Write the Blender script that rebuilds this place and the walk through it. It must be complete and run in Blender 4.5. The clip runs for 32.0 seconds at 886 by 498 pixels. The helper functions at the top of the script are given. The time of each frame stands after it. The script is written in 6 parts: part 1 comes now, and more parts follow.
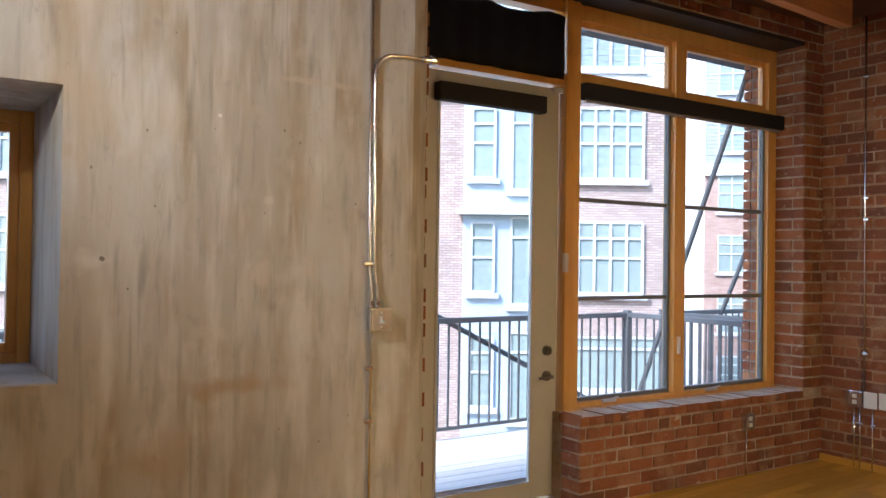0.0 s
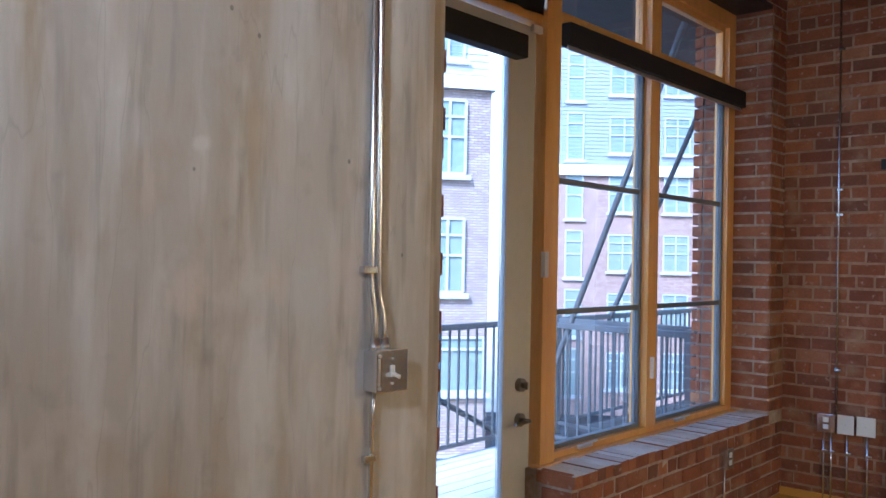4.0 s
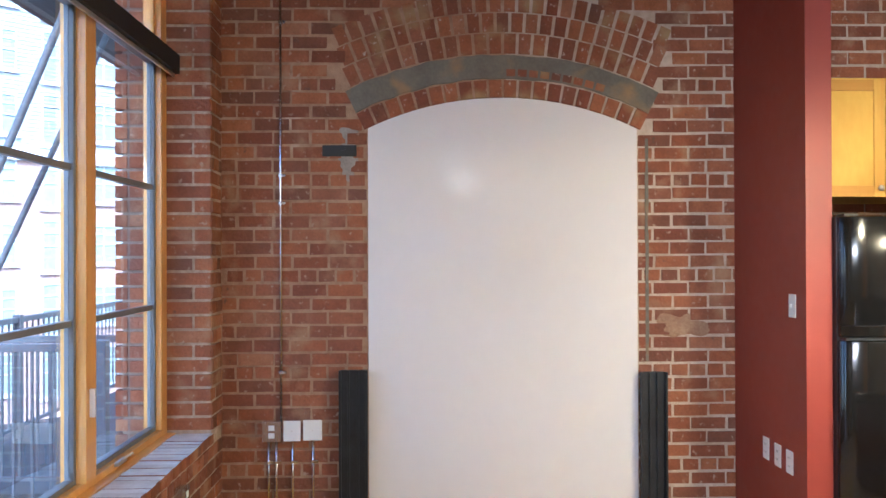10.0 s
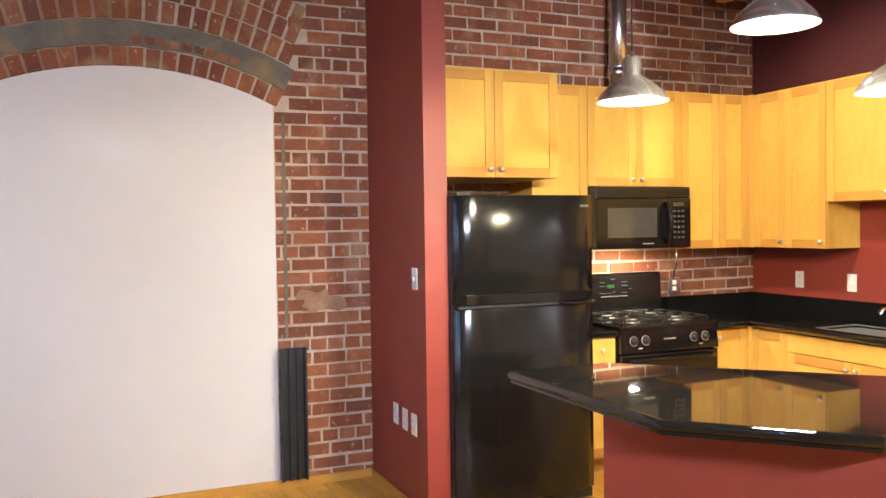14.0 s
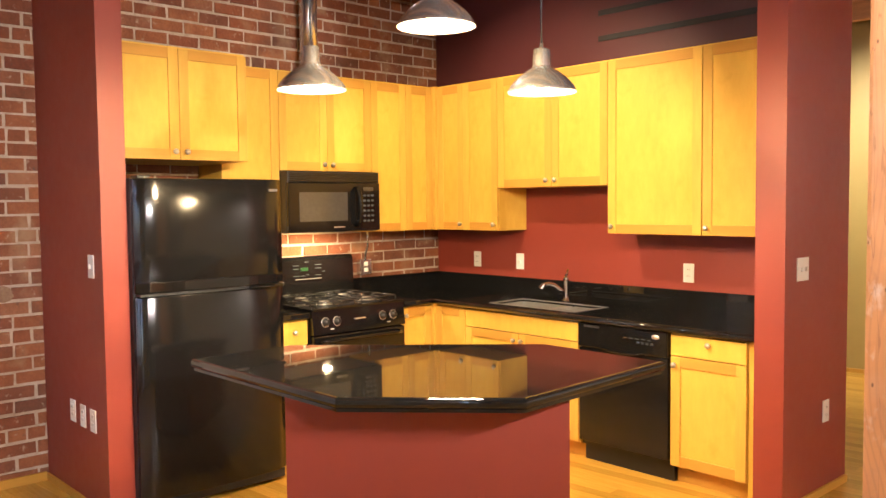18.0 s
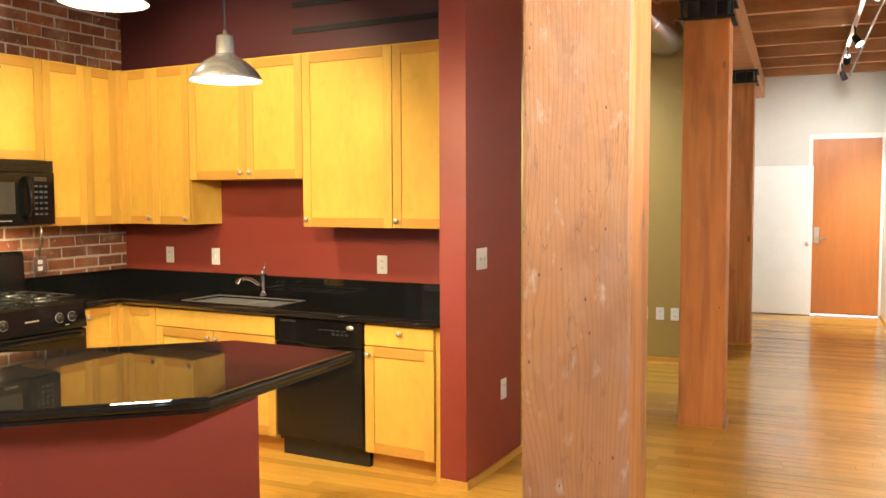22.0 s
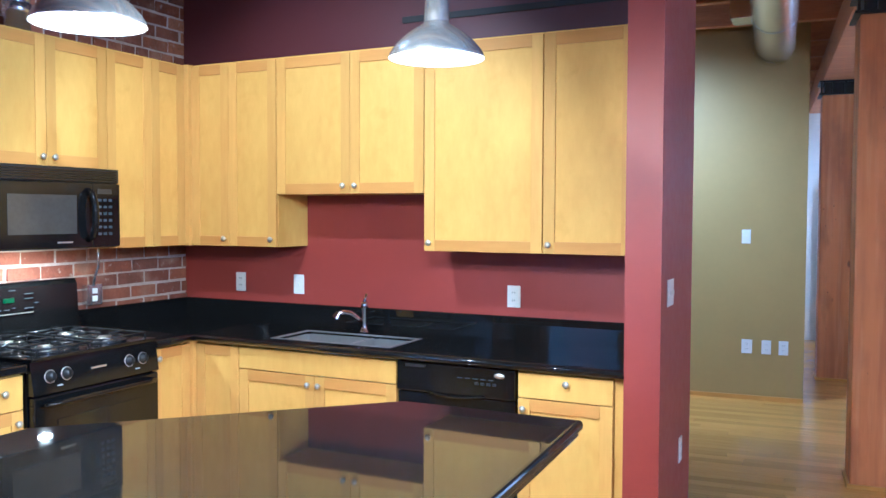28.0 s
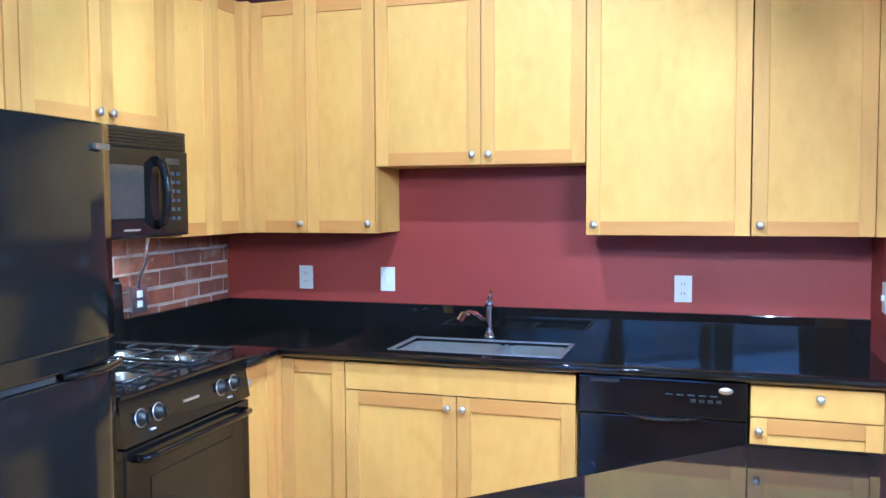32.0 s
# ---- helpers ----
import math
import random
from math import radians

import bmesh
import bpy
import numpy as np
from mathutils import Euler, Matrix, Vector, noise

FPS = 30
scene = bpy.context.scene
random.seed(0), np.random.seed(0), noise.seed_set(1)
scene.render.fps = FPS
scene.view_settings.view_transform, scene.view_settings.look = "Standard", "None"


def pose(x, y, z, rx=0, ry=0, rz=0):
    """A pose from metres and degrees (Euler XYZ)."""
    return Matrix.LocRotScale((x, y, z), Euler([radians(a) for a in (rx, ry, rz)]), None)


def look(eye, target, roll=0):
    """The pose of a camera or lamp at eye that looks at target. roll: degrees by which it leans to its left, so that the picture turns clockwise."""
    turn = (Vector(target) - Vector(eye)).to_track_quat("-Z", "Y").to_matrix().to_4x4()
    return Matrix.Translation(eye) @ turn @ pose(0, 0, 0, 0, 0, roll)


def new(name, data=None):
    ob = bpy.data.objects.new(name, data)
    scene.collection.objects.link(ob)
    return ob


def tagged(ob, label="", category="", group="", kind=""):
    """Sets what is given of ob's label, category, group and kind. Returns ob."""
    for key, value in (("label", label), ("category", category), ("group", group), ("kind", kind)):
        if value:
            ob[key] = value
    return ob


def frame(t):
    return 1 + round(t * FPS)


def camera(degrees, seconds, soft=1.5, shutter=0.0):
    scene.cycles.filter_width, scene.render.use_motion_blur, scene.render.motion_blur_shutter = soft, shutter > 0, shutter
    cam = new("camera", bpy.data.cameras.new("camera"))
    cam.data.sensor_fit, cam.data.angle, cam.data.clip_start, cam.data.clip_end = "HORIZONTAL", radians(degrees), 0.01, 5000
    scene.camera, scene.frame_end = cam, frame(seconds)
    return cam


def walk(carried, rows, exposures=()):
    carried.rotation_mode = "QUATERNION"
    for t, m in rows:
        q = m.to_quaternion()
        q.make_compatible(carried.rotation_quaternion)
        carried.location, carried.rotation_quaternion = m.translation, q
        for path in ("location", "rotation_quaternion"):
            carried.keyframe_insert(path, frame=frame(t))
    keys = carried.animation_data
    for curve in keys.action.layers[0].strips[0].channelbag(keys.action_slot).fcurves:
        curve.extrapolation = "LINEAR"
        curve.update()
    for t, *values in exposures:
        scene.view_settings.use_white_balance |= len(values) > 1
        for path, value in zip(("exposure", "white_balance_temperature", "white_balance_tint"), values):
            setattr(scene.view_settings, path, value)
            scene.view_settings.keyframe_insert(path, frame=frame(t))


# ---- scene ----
cam = camera(55.6, 32.0)
PATH = [
    (0, (-6.047, 2.320, 1.489), (-4.942, 3.986, 1.518), 0.8),
    (0.5, (-6.030, 2.538, 1.488), (-4.886, 4.179, 1.514), 0.8),
    (1, (-5.994, 2.754, 1.508), (-4.812, 4.367, 1.520), 0.8),
    (1.5, (-5.957, 2.935, 1.514), (-4.736, 4.520, 1.523), 0.9),
    (2, (-5.918, 3.124, 1.520), (-4.652, 4.673, 1.527), 1.0),
    (2.5, (-5.888, 3.317, 1.510), (-4.570, 4.821, 1.525), 0.8),
    (3, (-5.845, 3.555, 1.514), (-4.466, 5.003, 1.531), 0.9),
    (3.5, (-5.776, 3.804, 1.499), (-4.343, 5.198, 1.521), 1.0),
    (5.5, (-5.404, 4.648, 1.522), (-3.764, 5.792, 1.559), 1.2),
    (6, (-5.350, 4.711, 1.531), (-3.660, 5.779, 1.572), 0.9),
    (6.5, (-5.253, 4.805, 1.532), (-3.493, 5.754, 1.578), 0.6),
    (7, (-5.121, 4.952, 1.534), (-3.280, 5.732, 1.582), 0.5),
    (7.5, (-5.027, 5.008, 1.526), (-3.128, 5.634, 1.572), 0.4),
    (8, (-4.962, 5.012, 1.522), (-3.021, 5.494, 1.564), 0.3),
    (8.5, (-4.949, 5.007, 1.513), (-2.978, 5.343, 1.550), 0.1),
    (9, (-4.914, 5.009, 1.521), (-2.924, 5.204, 1.546), -0.1),
    (9.5, (-4.937, 4.979, 1.548), (-2.938, 5.046, 1.558), -0.1),
    (10, (-4.952, 4.982, 1.542), (-2.953, 4.918, 1.553), -0.2),
    (10.5, (-4.961, 4.903, 1.534), (-2.967, 4.745, 1.547), -0.3),
    (11, (-4.983, 4.872, 1.544), (-3.001, 4.602, 1.546), -0.3),
    (11.5, (-4.996, 4.839, 1.558), (-3.032, 4.459, 1.543), -0.4),
    (12, (-5.015, 4.788, 1.564), (-3.071, 4.319, 1.538), -0.5),
    (12.5, (-5.021, 4.782, 1.568), (-3.101, 4.223, 1.531), -0.6),
    (13, (-4.998, 4.760, 1.563), (-3.103, 4.124, 1.518), -0.6),
    (13.5, (-4.984, 4.750, 1.565), (-3.117, 4.034, 1.513), -0.7),
    (14, (-4.976, 4.722, 1.560), (-3.139, 3.934, 1.503), -0.8),
    (14.5, (-4.976, 4.701, 1.561), (-3.172, 3.841, 1.497), -0.8),
    (16.5, (-5.084, 4.590, 1.547), (-3.436, 3.460, 1.466), -0.9),
    (17, (-5.075, 4.611, 1.555), (-3.487, 3.399, 1.466), -0.8),
    (17.5, (-5.076, 4.639, 1.569), (-3.550, 3.350, 1.469), -0.7),
    (18, (-5.084, 4.656, 1.576), (-3.618, 3.299, 1.466), -0.6),
    (18.5, (-5.097, 4.664, 1.579), (-3.693, 3.244, 1.462), -0.7),
    (19, (-5.088, 4.637, 1.570), (-3.747, 3.159, 1.453), -0.7),
    (19.5, (-5.088, 4.618, 1.567), (-3.810, 3.084, 1.449), -0.7),
    (20, (-5.100, 4.598, 1.572), (-3.887, 3.013, 1.450), -0.7),
    (20.5, (-5.115, 4.642, 1.588), (-3.982, 2.999, 1.459), -0.5),
    (21, (-5.130, 4.619, 1.580), (-4.062, 2.933, 1.453), -0.5),
    (21.5, (-5.127, 4.609, 1.571), (-4.133, 2.879, 1.445), -0.3),
    (22, (-5.137, 4.583, 1.565), (-4.212, 2.814, 1.438), -0.2),
    (22.5, (-5.156, 4.574, 1.563), (-4.301, 2.771, 1.435), -0.1),
    (23, (-5.183, 4.577, 1.561), (-4.405, 2.739, 1.432), 0.1),
    (23.5, (-5.212, 4.583, 1.567), (-4.513, 2.714, 1.436), 0.3),
    (24, (-5.202, 4.552, 1.566), (-4.541, 2.669, 1.437), 0.4),
    (24.5, (-5.168, 4.473, 1.563), (-4.482, 2.598, 1.440), 0.3),
    (25, (-5.057, 4.353, 1.555), (-4.318, 2.498, 1.443), 0.1),
    (25.5, (-4.908, 4.242, 1.547), (-4.122, 2.406, 1.449), -0.1),
    (27.5, (-4.135, 4.344, 1.581), (-3.302, 2.528, 1.509), 0.4),
    (28, (-3.922, 4.230, 1.566), (-3.052, 2.432, 1.483), 0.2),
    (28.5, (-3.676, 4.158, 1.549), (-2.792, 2.366, 1.460), 0.2),
    (29, (-3.416, 4.100, 1.548), (-2.555, 2.297, 1.456), 0.1),
    (29.5, (-3.229, 4.016, 1.553), (-2.390, 2.203, 1.452), -0.1),
    (30, (-3.044, 3.994, 1.548), (-2.249, 2.162, 1.445), -0.1),
    (30.5, (-2.816, 3.971, 1.549), (-2.095, 2.109, 1.438), -0.2),
    (31, (-2.677, 3.937, 1.533), (-1.991, 2.061, 1.424), -0.2),
    (31.5, (-2.548, 3.894, 1.512), (-1.899, 2.006, 1.407), -0.2),
    (32, (-2.410, 3.858, 1.522), (-1.806, 1.955, 1.406), -0.3),
]
# the clip's camera drifts in exposure and white balance
EXPO = [(0, 1.97, 5600, 10), (3.5, 1.8, 4750, 10), (5.5, 2.55, 4120, 8), (7, 2.8, 4150, 7), (9, 2.82, 4580, 9), (11, 2.75, 4750, 10), (14, 2.95, 4900, 12), (16.5, 3.05, 5800, 16), (18, 3.05, 6000, 18), (22.5, 2.72, 5350, 6), (24.5, 2.58, 4450, 10), (26, 2.58, 4100, 10), (29, 2.8, 3350, 11), (32, 2.8, 3300, 11)]
walk(cam, [(t, look(eye, target, roll)) for t, eye, target, roll in PATH], EXPO)

# ---- light ----
world = bpy.data.worlds.new("sky")
scene.world = world
world.use_nodes = True
wn = world.node_tree
sky = wn.nodes.new("ShaderNodeTexSky")
sky.sky_type = "NISHITA"
sky.sun_disc = False
sky.sun_elevation, sky.sun_rotation = radians(40), radians(260)
wn.links.new(sky.outputs["Color"], wn.nodes["Background"].inputs["Color"])
wn.nodes["Background"].inputs["Strength"].default_value = 0.15
sun = new("sun", bpy.data.lights.new("sun", "SUN"))
sun.data.energy, sun.data.angle, sun.data.color = 2.0, radians(10), (1.0, 0.96, 0.9)
sun.matrix_world = look((-22.6, -4.0, 19.3), (0, 0, 0))


def lamp(name, kind, place, energy, colour, size=0.05, aim=None, spot=60, blend=0.4):
    d = bpy.data.lights.new(name, kind)
    d.energy, d.color = energy, colour
    if kind == "AREA":
        d.size = size
    else:
        d.shadow_soft_size = size
    if kind == "SPOT":
        d.spot_size, d.spot_blend = radians(spot), blend
    ob = new(name, d)
    ob.matrix_world = look(place, aim) if aim else pose(*place)
    return ob


WARM, HALOGEN = (1.0, 0.70, 0.31), (1.0, 0.89, 0.73)

# ---- materials ----
MATS = {}


def mat(name, colour, rough=0.5, metal=0.0, vary=0.15, scale=6.0, bump=0.0, bump_scale=40.0, stretch=(1, 1, 1), second=None,
        rand=0.0, coat=0.0, emit=None, strength=0.0, palette=None, spec=0.5, mottle=None, rvary=0.08):
    """A surface with two scales of variation: large stains and fine grain, with relief."""
    if name in MATS:
        return MATS[name]
    m = bpy.data.materials.new(name)
    m.use_nodes = True
    nt = m.node_tree
    b = nt.nodes["Principled BSDF"]
    N, L = nt.nodes.new, nt.links.new
    tc = N("ShaderNodeTexCoord")
    mp = N("ShaderNodeMapping")
    mp.inputs["Scale"].default_value = stretch
    L(tc.outputs["Object"], mp.inputs["Vector"])
    big = N("ShaderNodeTexNoise")
    big.inputs["Scale"].default_value, big.inputs["Detail"].default_value = scale, 6
    fine = N("ShaderNodeTexNoise")
    fine.inputs["Scale"].default_value, fine.inputs["Detail"].default_value = scale * 7.3, 5
    L(mp.outputs["Vector"], big.inputs["Vector"])
    L(mp.outputs["Vector"], fine.inputs["Vector"])
    ramp = N("ShaderNodeValToRGB")
    c2 = second or tuple(max(0.0, v * (1 - 2 * vary)) for v in colour)
    ramp.color_ramp.elements[0].position, ramp.color_ramp.elements[1].position = 0.32, 0.68
    ramp.color_ramp.elements[0].color, ramp.color_ramp.elements[1].color = (*c2, 1), (*colour, 1)
    mixv = N("ShaderNodeMath")
    mixv.operation = "MULTIPLY_ADD"
    mixv.inputs[1].default_value = 0.6
    half = N("ShaderNodeMath")
    half.operation = "MULTIPLY"
    half.inputs[1].default_value = 0.4
    L(fine.outputs["Fac"], half.inputs[0])
    L(big.outputs["Fac"], mixv.inputs[0])
    L(half.outputs[0], mixv.inputs[2])
    L(mixv.outputs[0], ramp.inputs["Fac"])
    out = ramp.outputs["Color"]
    if palette or rand:
        oi, gi = N("ShaderNodeObjectInfo"), N("ShaderNodeNewGeometry")
        add, fr = N("ShaderNodeMath"), N("ShaderNodeMath")
        add.operation, fr.operation = "ADD", "FRACT"
        L(oi.outputs["Random"], add.inputs[0])
        L(gi.outputs["Random Per Island"], add.inputs[1])
        L(add.outputs[0], fr.inputs[0])
        if palette:
            pr = N("ShaderNodeValToRGB")
            pr.color_ramp.interpolation = "LINEAR"
            els = pr.color_ramp.elements
            while len(els) < len(palette):
                els.new(0.5)
            for n, c in enumerate(palette):
                els[n].position, els[n].color = n / (len(palette) - 1), (*c, 1)
            L(fr.outputs[0], pr.inputs["Fac"])
            mx = N("ShaderNodeMix")
            mx.data_type, mx.blend_type = "RGBA", "MULTIPLY"
            mx.inputs["Factor"].default_value = 1.0
            L(pr.outputs["Color"], mx.inputs["A"])
            L(out, mx.inputs["B"])
            out = mx.outputs["Result"]
        else:
            hs = N("ShaderNodeHueSaturation")
            mr = N("ShaderNodeMapRange")
            mr.inputs["To Min"].default_value, mr.inputs["To Max"].default_value = 1 - rand, 1 + rand
            L(fr.outputs[0], mr.inputs["Value"])
            L(mr.outputs["Result"], hs.inputs["Value"])
            L(out, hs.inputs["Color"])
            out = hs.outputs["Color"]
    for col, sc, lo, hi in [mottle] if isinstance(mottle, tuple) else mottle or []:
        mn = N("ShaderNodeTexNoise")
        mn.inputs["Scale"].default_value, mn.inputs["Detail"].default_value = sc, 8
        L(tc.outputs["Object"], mn.inputs["Vector"])
        mm = N("ShaderNodeMapRange")
        mm.inputs["From Min"].default_value, mm.inputs["From Max"].default_value = lo, hi
        L(mn.outputs["Fac"], mm.inputs["Value"])
        mx = N("ShaderNodeMix")
        mx.data_type = "RGBA"
        L(mm.outputs["Result"], mx.inputs["Factor"])
        L(out, mx.inputs["A"])
        mx.inputs["B"].default_value = (*col, 1)
        out = mx.outputs["Result"]
    L(out, b.inputs["Base Color"])
    rr = N("ShaderNodeMapRange")
    rr.inputs["To Min"].default_value, rr.inputs["To Max"].default_value = max(0.015, rough - rvary), min(1, rough + rvary)
    L(fine.outputs["Fac"], rr.inputs["Value"])
    L(rr.outputs["Result"], b.inputs["Roughness"])
    b.inputs["Metallic"].default_value = metal
    b.inputs["Coat Weight"].default_value = coat
    b.inputs["Coat Roughness"].default_value = 0.12
    b.inputs["Specular IOR Level"].default_value = spec
    if bump:
        bn = N("ShaderNodeTexNoise")
        bn.inputs["Scale"].default_value, bn.inputs["Detail"].default_value = bump_scale, 6
        L(mp.outputs["Vector"], bn.inputs["Vector"])
        bp = N("ShaderNodeBump")
        bp.inputs["Strength"].default_value, bp.inputs["Distance"].default_value = bump, 0.01
        L(bn.outputs["Fac"], bp.inputs["Height"])
        L(bp.outputs["Normal"], b.inputs["Normal"])
    if emit:
        b.inputs["Emission Color"].default_value = (*emit, 1)
        b.inputs["Emission Strength"].default_value = strength
    MATS[name] = m
    return m


def layered(name, base, layers, rough=0.6, bump=0.0, bump_at=(30, 30, 30), coat=0.0, offset=0.0):
    """A surface laid down in coats: (kind, colour, scale of the three axes, from, to, cover)."""
    m = bpy.data.materials.new(name)
    m.use_nodes = True
    nt = m.node_tree
    b = nt.nodes["Principled BSDF"]
    N, L = nt.nodes.new, nt.links.new
    tc, oi = N("ShaderNodeTexCoord"), N("ShaderNodeObjectInfo")
    shift = N("ShaderNodeVectorMath")
    shift.operation = "MULTIPLY_ADD"
    L(oi.outputs["Random"], shift.inputs[0])
    shift.inputs[1].default_value = (offset, offset, offset)
    L(tc.outputs["Object"], shift.inputs[2])

    def scaled(v):
        mp = N("ShaderNodeMapping")
        mp.inputs["Scale"].default_value = v
        L(shift.outputs[0], mp.inputs["Vector"])
        return mp.outputs["Vector"]

    out, heights = None, []
    for n, (kind, colour, scale, lo, hi, cover) in enumerate(layers):
        if kind == "spots":
            t = N("ShaderNodeTexVoronoi")
            t.inputs["Scale"].default_value = 1.0
            src = t.outputs["Distance"]
        elif kind == "rings":
            t = N("ShaderNodeTexWave")
            t.wave_type, t.rings_direction = "RINGS", "Z"
            t.inputs["Scale"].default_value, t.inputs["Distortion"].default_value = 1.0, 42.0
            t.inputs["Detail"].default_value, t.inputs["Detail Scale"].default_value = 1.5, 0.16
            src = t.outputs["Fac"]
        else:
            t = N("ShaderNodeTexNoise")
            t.inputs["Scale"].default_value, t.inputs["Detail"].default_value = 1.0, 9 if kind == "noise" else 4
            src = t.outputs["Fac"]
        if kind == "patch":      # one stain: scale holds its middle and half sizes along x and z
            cx, cz, rx, rz = scale
            t.inputs["Scale"].default_value = 1.6 / min(rx, rz) ** 0.6
            L(shift.outputs[0], t.inputs["Vector"])
            mp = N("ShaderNodeMapping")
            mp.inputs["Location"].default_value, mp.inputs["Scale"].default_value = (-cx / rx, 0, -cz / rz), (1 / rx, 0, 1 / rz)
            L(shift.outputs[0], mp.inputs["Vector"])
            ln, ad = N("ShaderNodeVectorMath"), N("ShaderNodeMath")
            ln.operation, ad.operation = "LENGTH", "MULTIPLY_ADD"
            ad.inputs[1].default_value = 2.4
            L(mp.outputs["Vector"], ln.inputs[0])
            L(src, ad.inputs[0])
            L(ln.outputs["Value"], ad.inputs[2])
            src = ad.outputs[0]
        else:
            L(scaled(scale), t.inputs["Vector"])
        if kind == "crack":
            d, ab = N("ShaderNodeMath"), N("ShaderNodeMath")
            d.operation, ab.operation = "SUBTRACT", "ABSOLUTE"
            d.inputs[1].default_value = 0.5
            L(src, d.inputs[0])
            L(d.outputs[0], ab.inputs[0])
            src = ab.outputs[0]
        mr = N("ShaderNodeMapRange")
        mr.inputs["From Min"].default_value, mr.inputs["From Max"].default_value, mr.inputs["To Max"].default_value = lo, hi, cover
        L(src, mr.inputs["Value"])
        mx = N("ShaderNodeMix")
        mx.data_type = "RGBA"
        L(mr.outputs["Result"], mx.inputs["Factor"])
        if out is None:
            mx.inputs["A"].default_value = (*base, 1)
        else:
            L(out, mx.inputs["A"])
        mx.inputs["B"].default_value = (*colour, 1)
        out = mx.outputs["Result"]
        if kind in ("spots", "crack", "rings"):
            heights.append(mr.outputs["Result"])
    L(out, b.inputs["Base Color"])
    fine = N("ShaderNodeTexNoise")
    fine.inputs["Scale"].default_value, fine.inputs["Detail"].default_value = 1.0, 7
    L(scaled(bump_at), fine.inputs["Vector"])
    rr = N("ShaderNodeMapRange")
    rr.inputs["To Min"].default_value, rr.inputs["To Max"].default_value = rough - 0.1, rough + 0.1
    L(fine.outputs["Fac"], rr.inputs["Value"])
    L(rr.outputs["Result"], b.inputs["Roughness"])
    b.inputs["Coat Weight"].default_value = coat
    b.inputs["Coat Roughness"].default_value = 0.15
    if bump:
        h = fine.outputs["Fac"]
        for g in heights:
            sub = N("ShaderNodeMath")
            sub.operation = "MULTIPLY_ADD"
            sub.inputs[1].default_value = -0.35
            L(g, sub.inputs[0])
            L(h, sub.inputs[2])
            h = sub.outputs[0]
        bp = N("ShaderNodeBump")
        bp.inputs["Strength"].default_value, bp.inputs["Distance"].default_value = bump, 0.01
        L(h, bp.inputs["Height"])
        L(bp.outputs["Normal"], b.inputs["Normal"])
    MATS[name] = m
    return m


def glass(name, tint=(1, 1, 1)):
    m = bpy.data.materials.new(name)
    m.use_nodes = True
    b = m.node_tree.nodes["Principled BSDF"]
    b.inputs["Base Color"].default_value = (*tint, 1)
    b.inputs["Roughness"].default_value = 0.01
    b.inputs["IOR"].default_value = 1.45
    b.inputs["Transmission Weight"].default_value = 1.0
    return m


BRICKS = [(0.26, 0.083, 0.038), (0.34, 0.118, 0.050), (0.42, 0.165, 0.070), (0.29, 0.098, 0.044), (0.20, 0.082, 0.050), (0.38, 0.135, 0.055), (0.31, 0.128, 0.070), (0.23, 0.070, 0.036), (0.44, 0.20, 0.10)]
M_BRICK = mat("old_red_brick", (1.0, 1.0, 1.0), 0.9, scale=9, second=(0.60, 0.56, 0.52), palette=BRICKS, bump=0.7, bump_scale=55,
              mottle=[((0.38, 0.25, 0.14), 4.5, 0.56, 0.80), ((0.52, 0.40, 0.29), 26, 0.62, 0.80), ((0.12, 0.055, 0.036), 2.2, 0.58, 0.80), ((0.10, 0.065, 0.05), 17, 0.66, 0.80)])
M_ARCHB = mat("sandy_stained_arch_brick", (1.0, 1.0, 1.0), 0.9, scale=9, second=(0.58, 0.55, 0.53), palette=BRICKS, bump=0.6, bump_scale=55,
              mottle=[((0.36, 0.24, 0.11), 3.6, 0.53, 0.68), ((0.62, 0.54, 0.45), 34, 0.63, 0.78)])
M_MORTAR = mat("lime_mortar", (0.66, 0.56, 0.45), 0.95, scale=3.2, second=(0.38, 0.28, 0.19), bump=0.7, bump_scale=90)
M_MORTARB = mat("brown_washed_mortar", (0.50, 0.33, 0.20), 0.95, scale=3.0, second=(0.24, 0.125, 0.07), bump=0.7, bump_scale=90, mottle=((0.55, 0.42, 0.30), 5, 0.58, 0.75))
# darkened copy of the window wall's mortar, to offset sky light outside
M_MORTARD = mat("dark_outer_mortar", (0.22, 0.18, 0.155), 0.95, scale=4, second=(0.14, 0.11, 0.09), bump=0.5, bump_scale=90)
M_MORTARW = mat("whitewashed_mortar", (0.58, 0.48, 0.37), 0.95, scale=4, second=(0.24, 0.15, 0.09), bump=0.7, bump_scale=90)
M_SASH = mat("grey_clad_sash", (0.17, 0.18, 0.19), 0.4, vary=0.08)
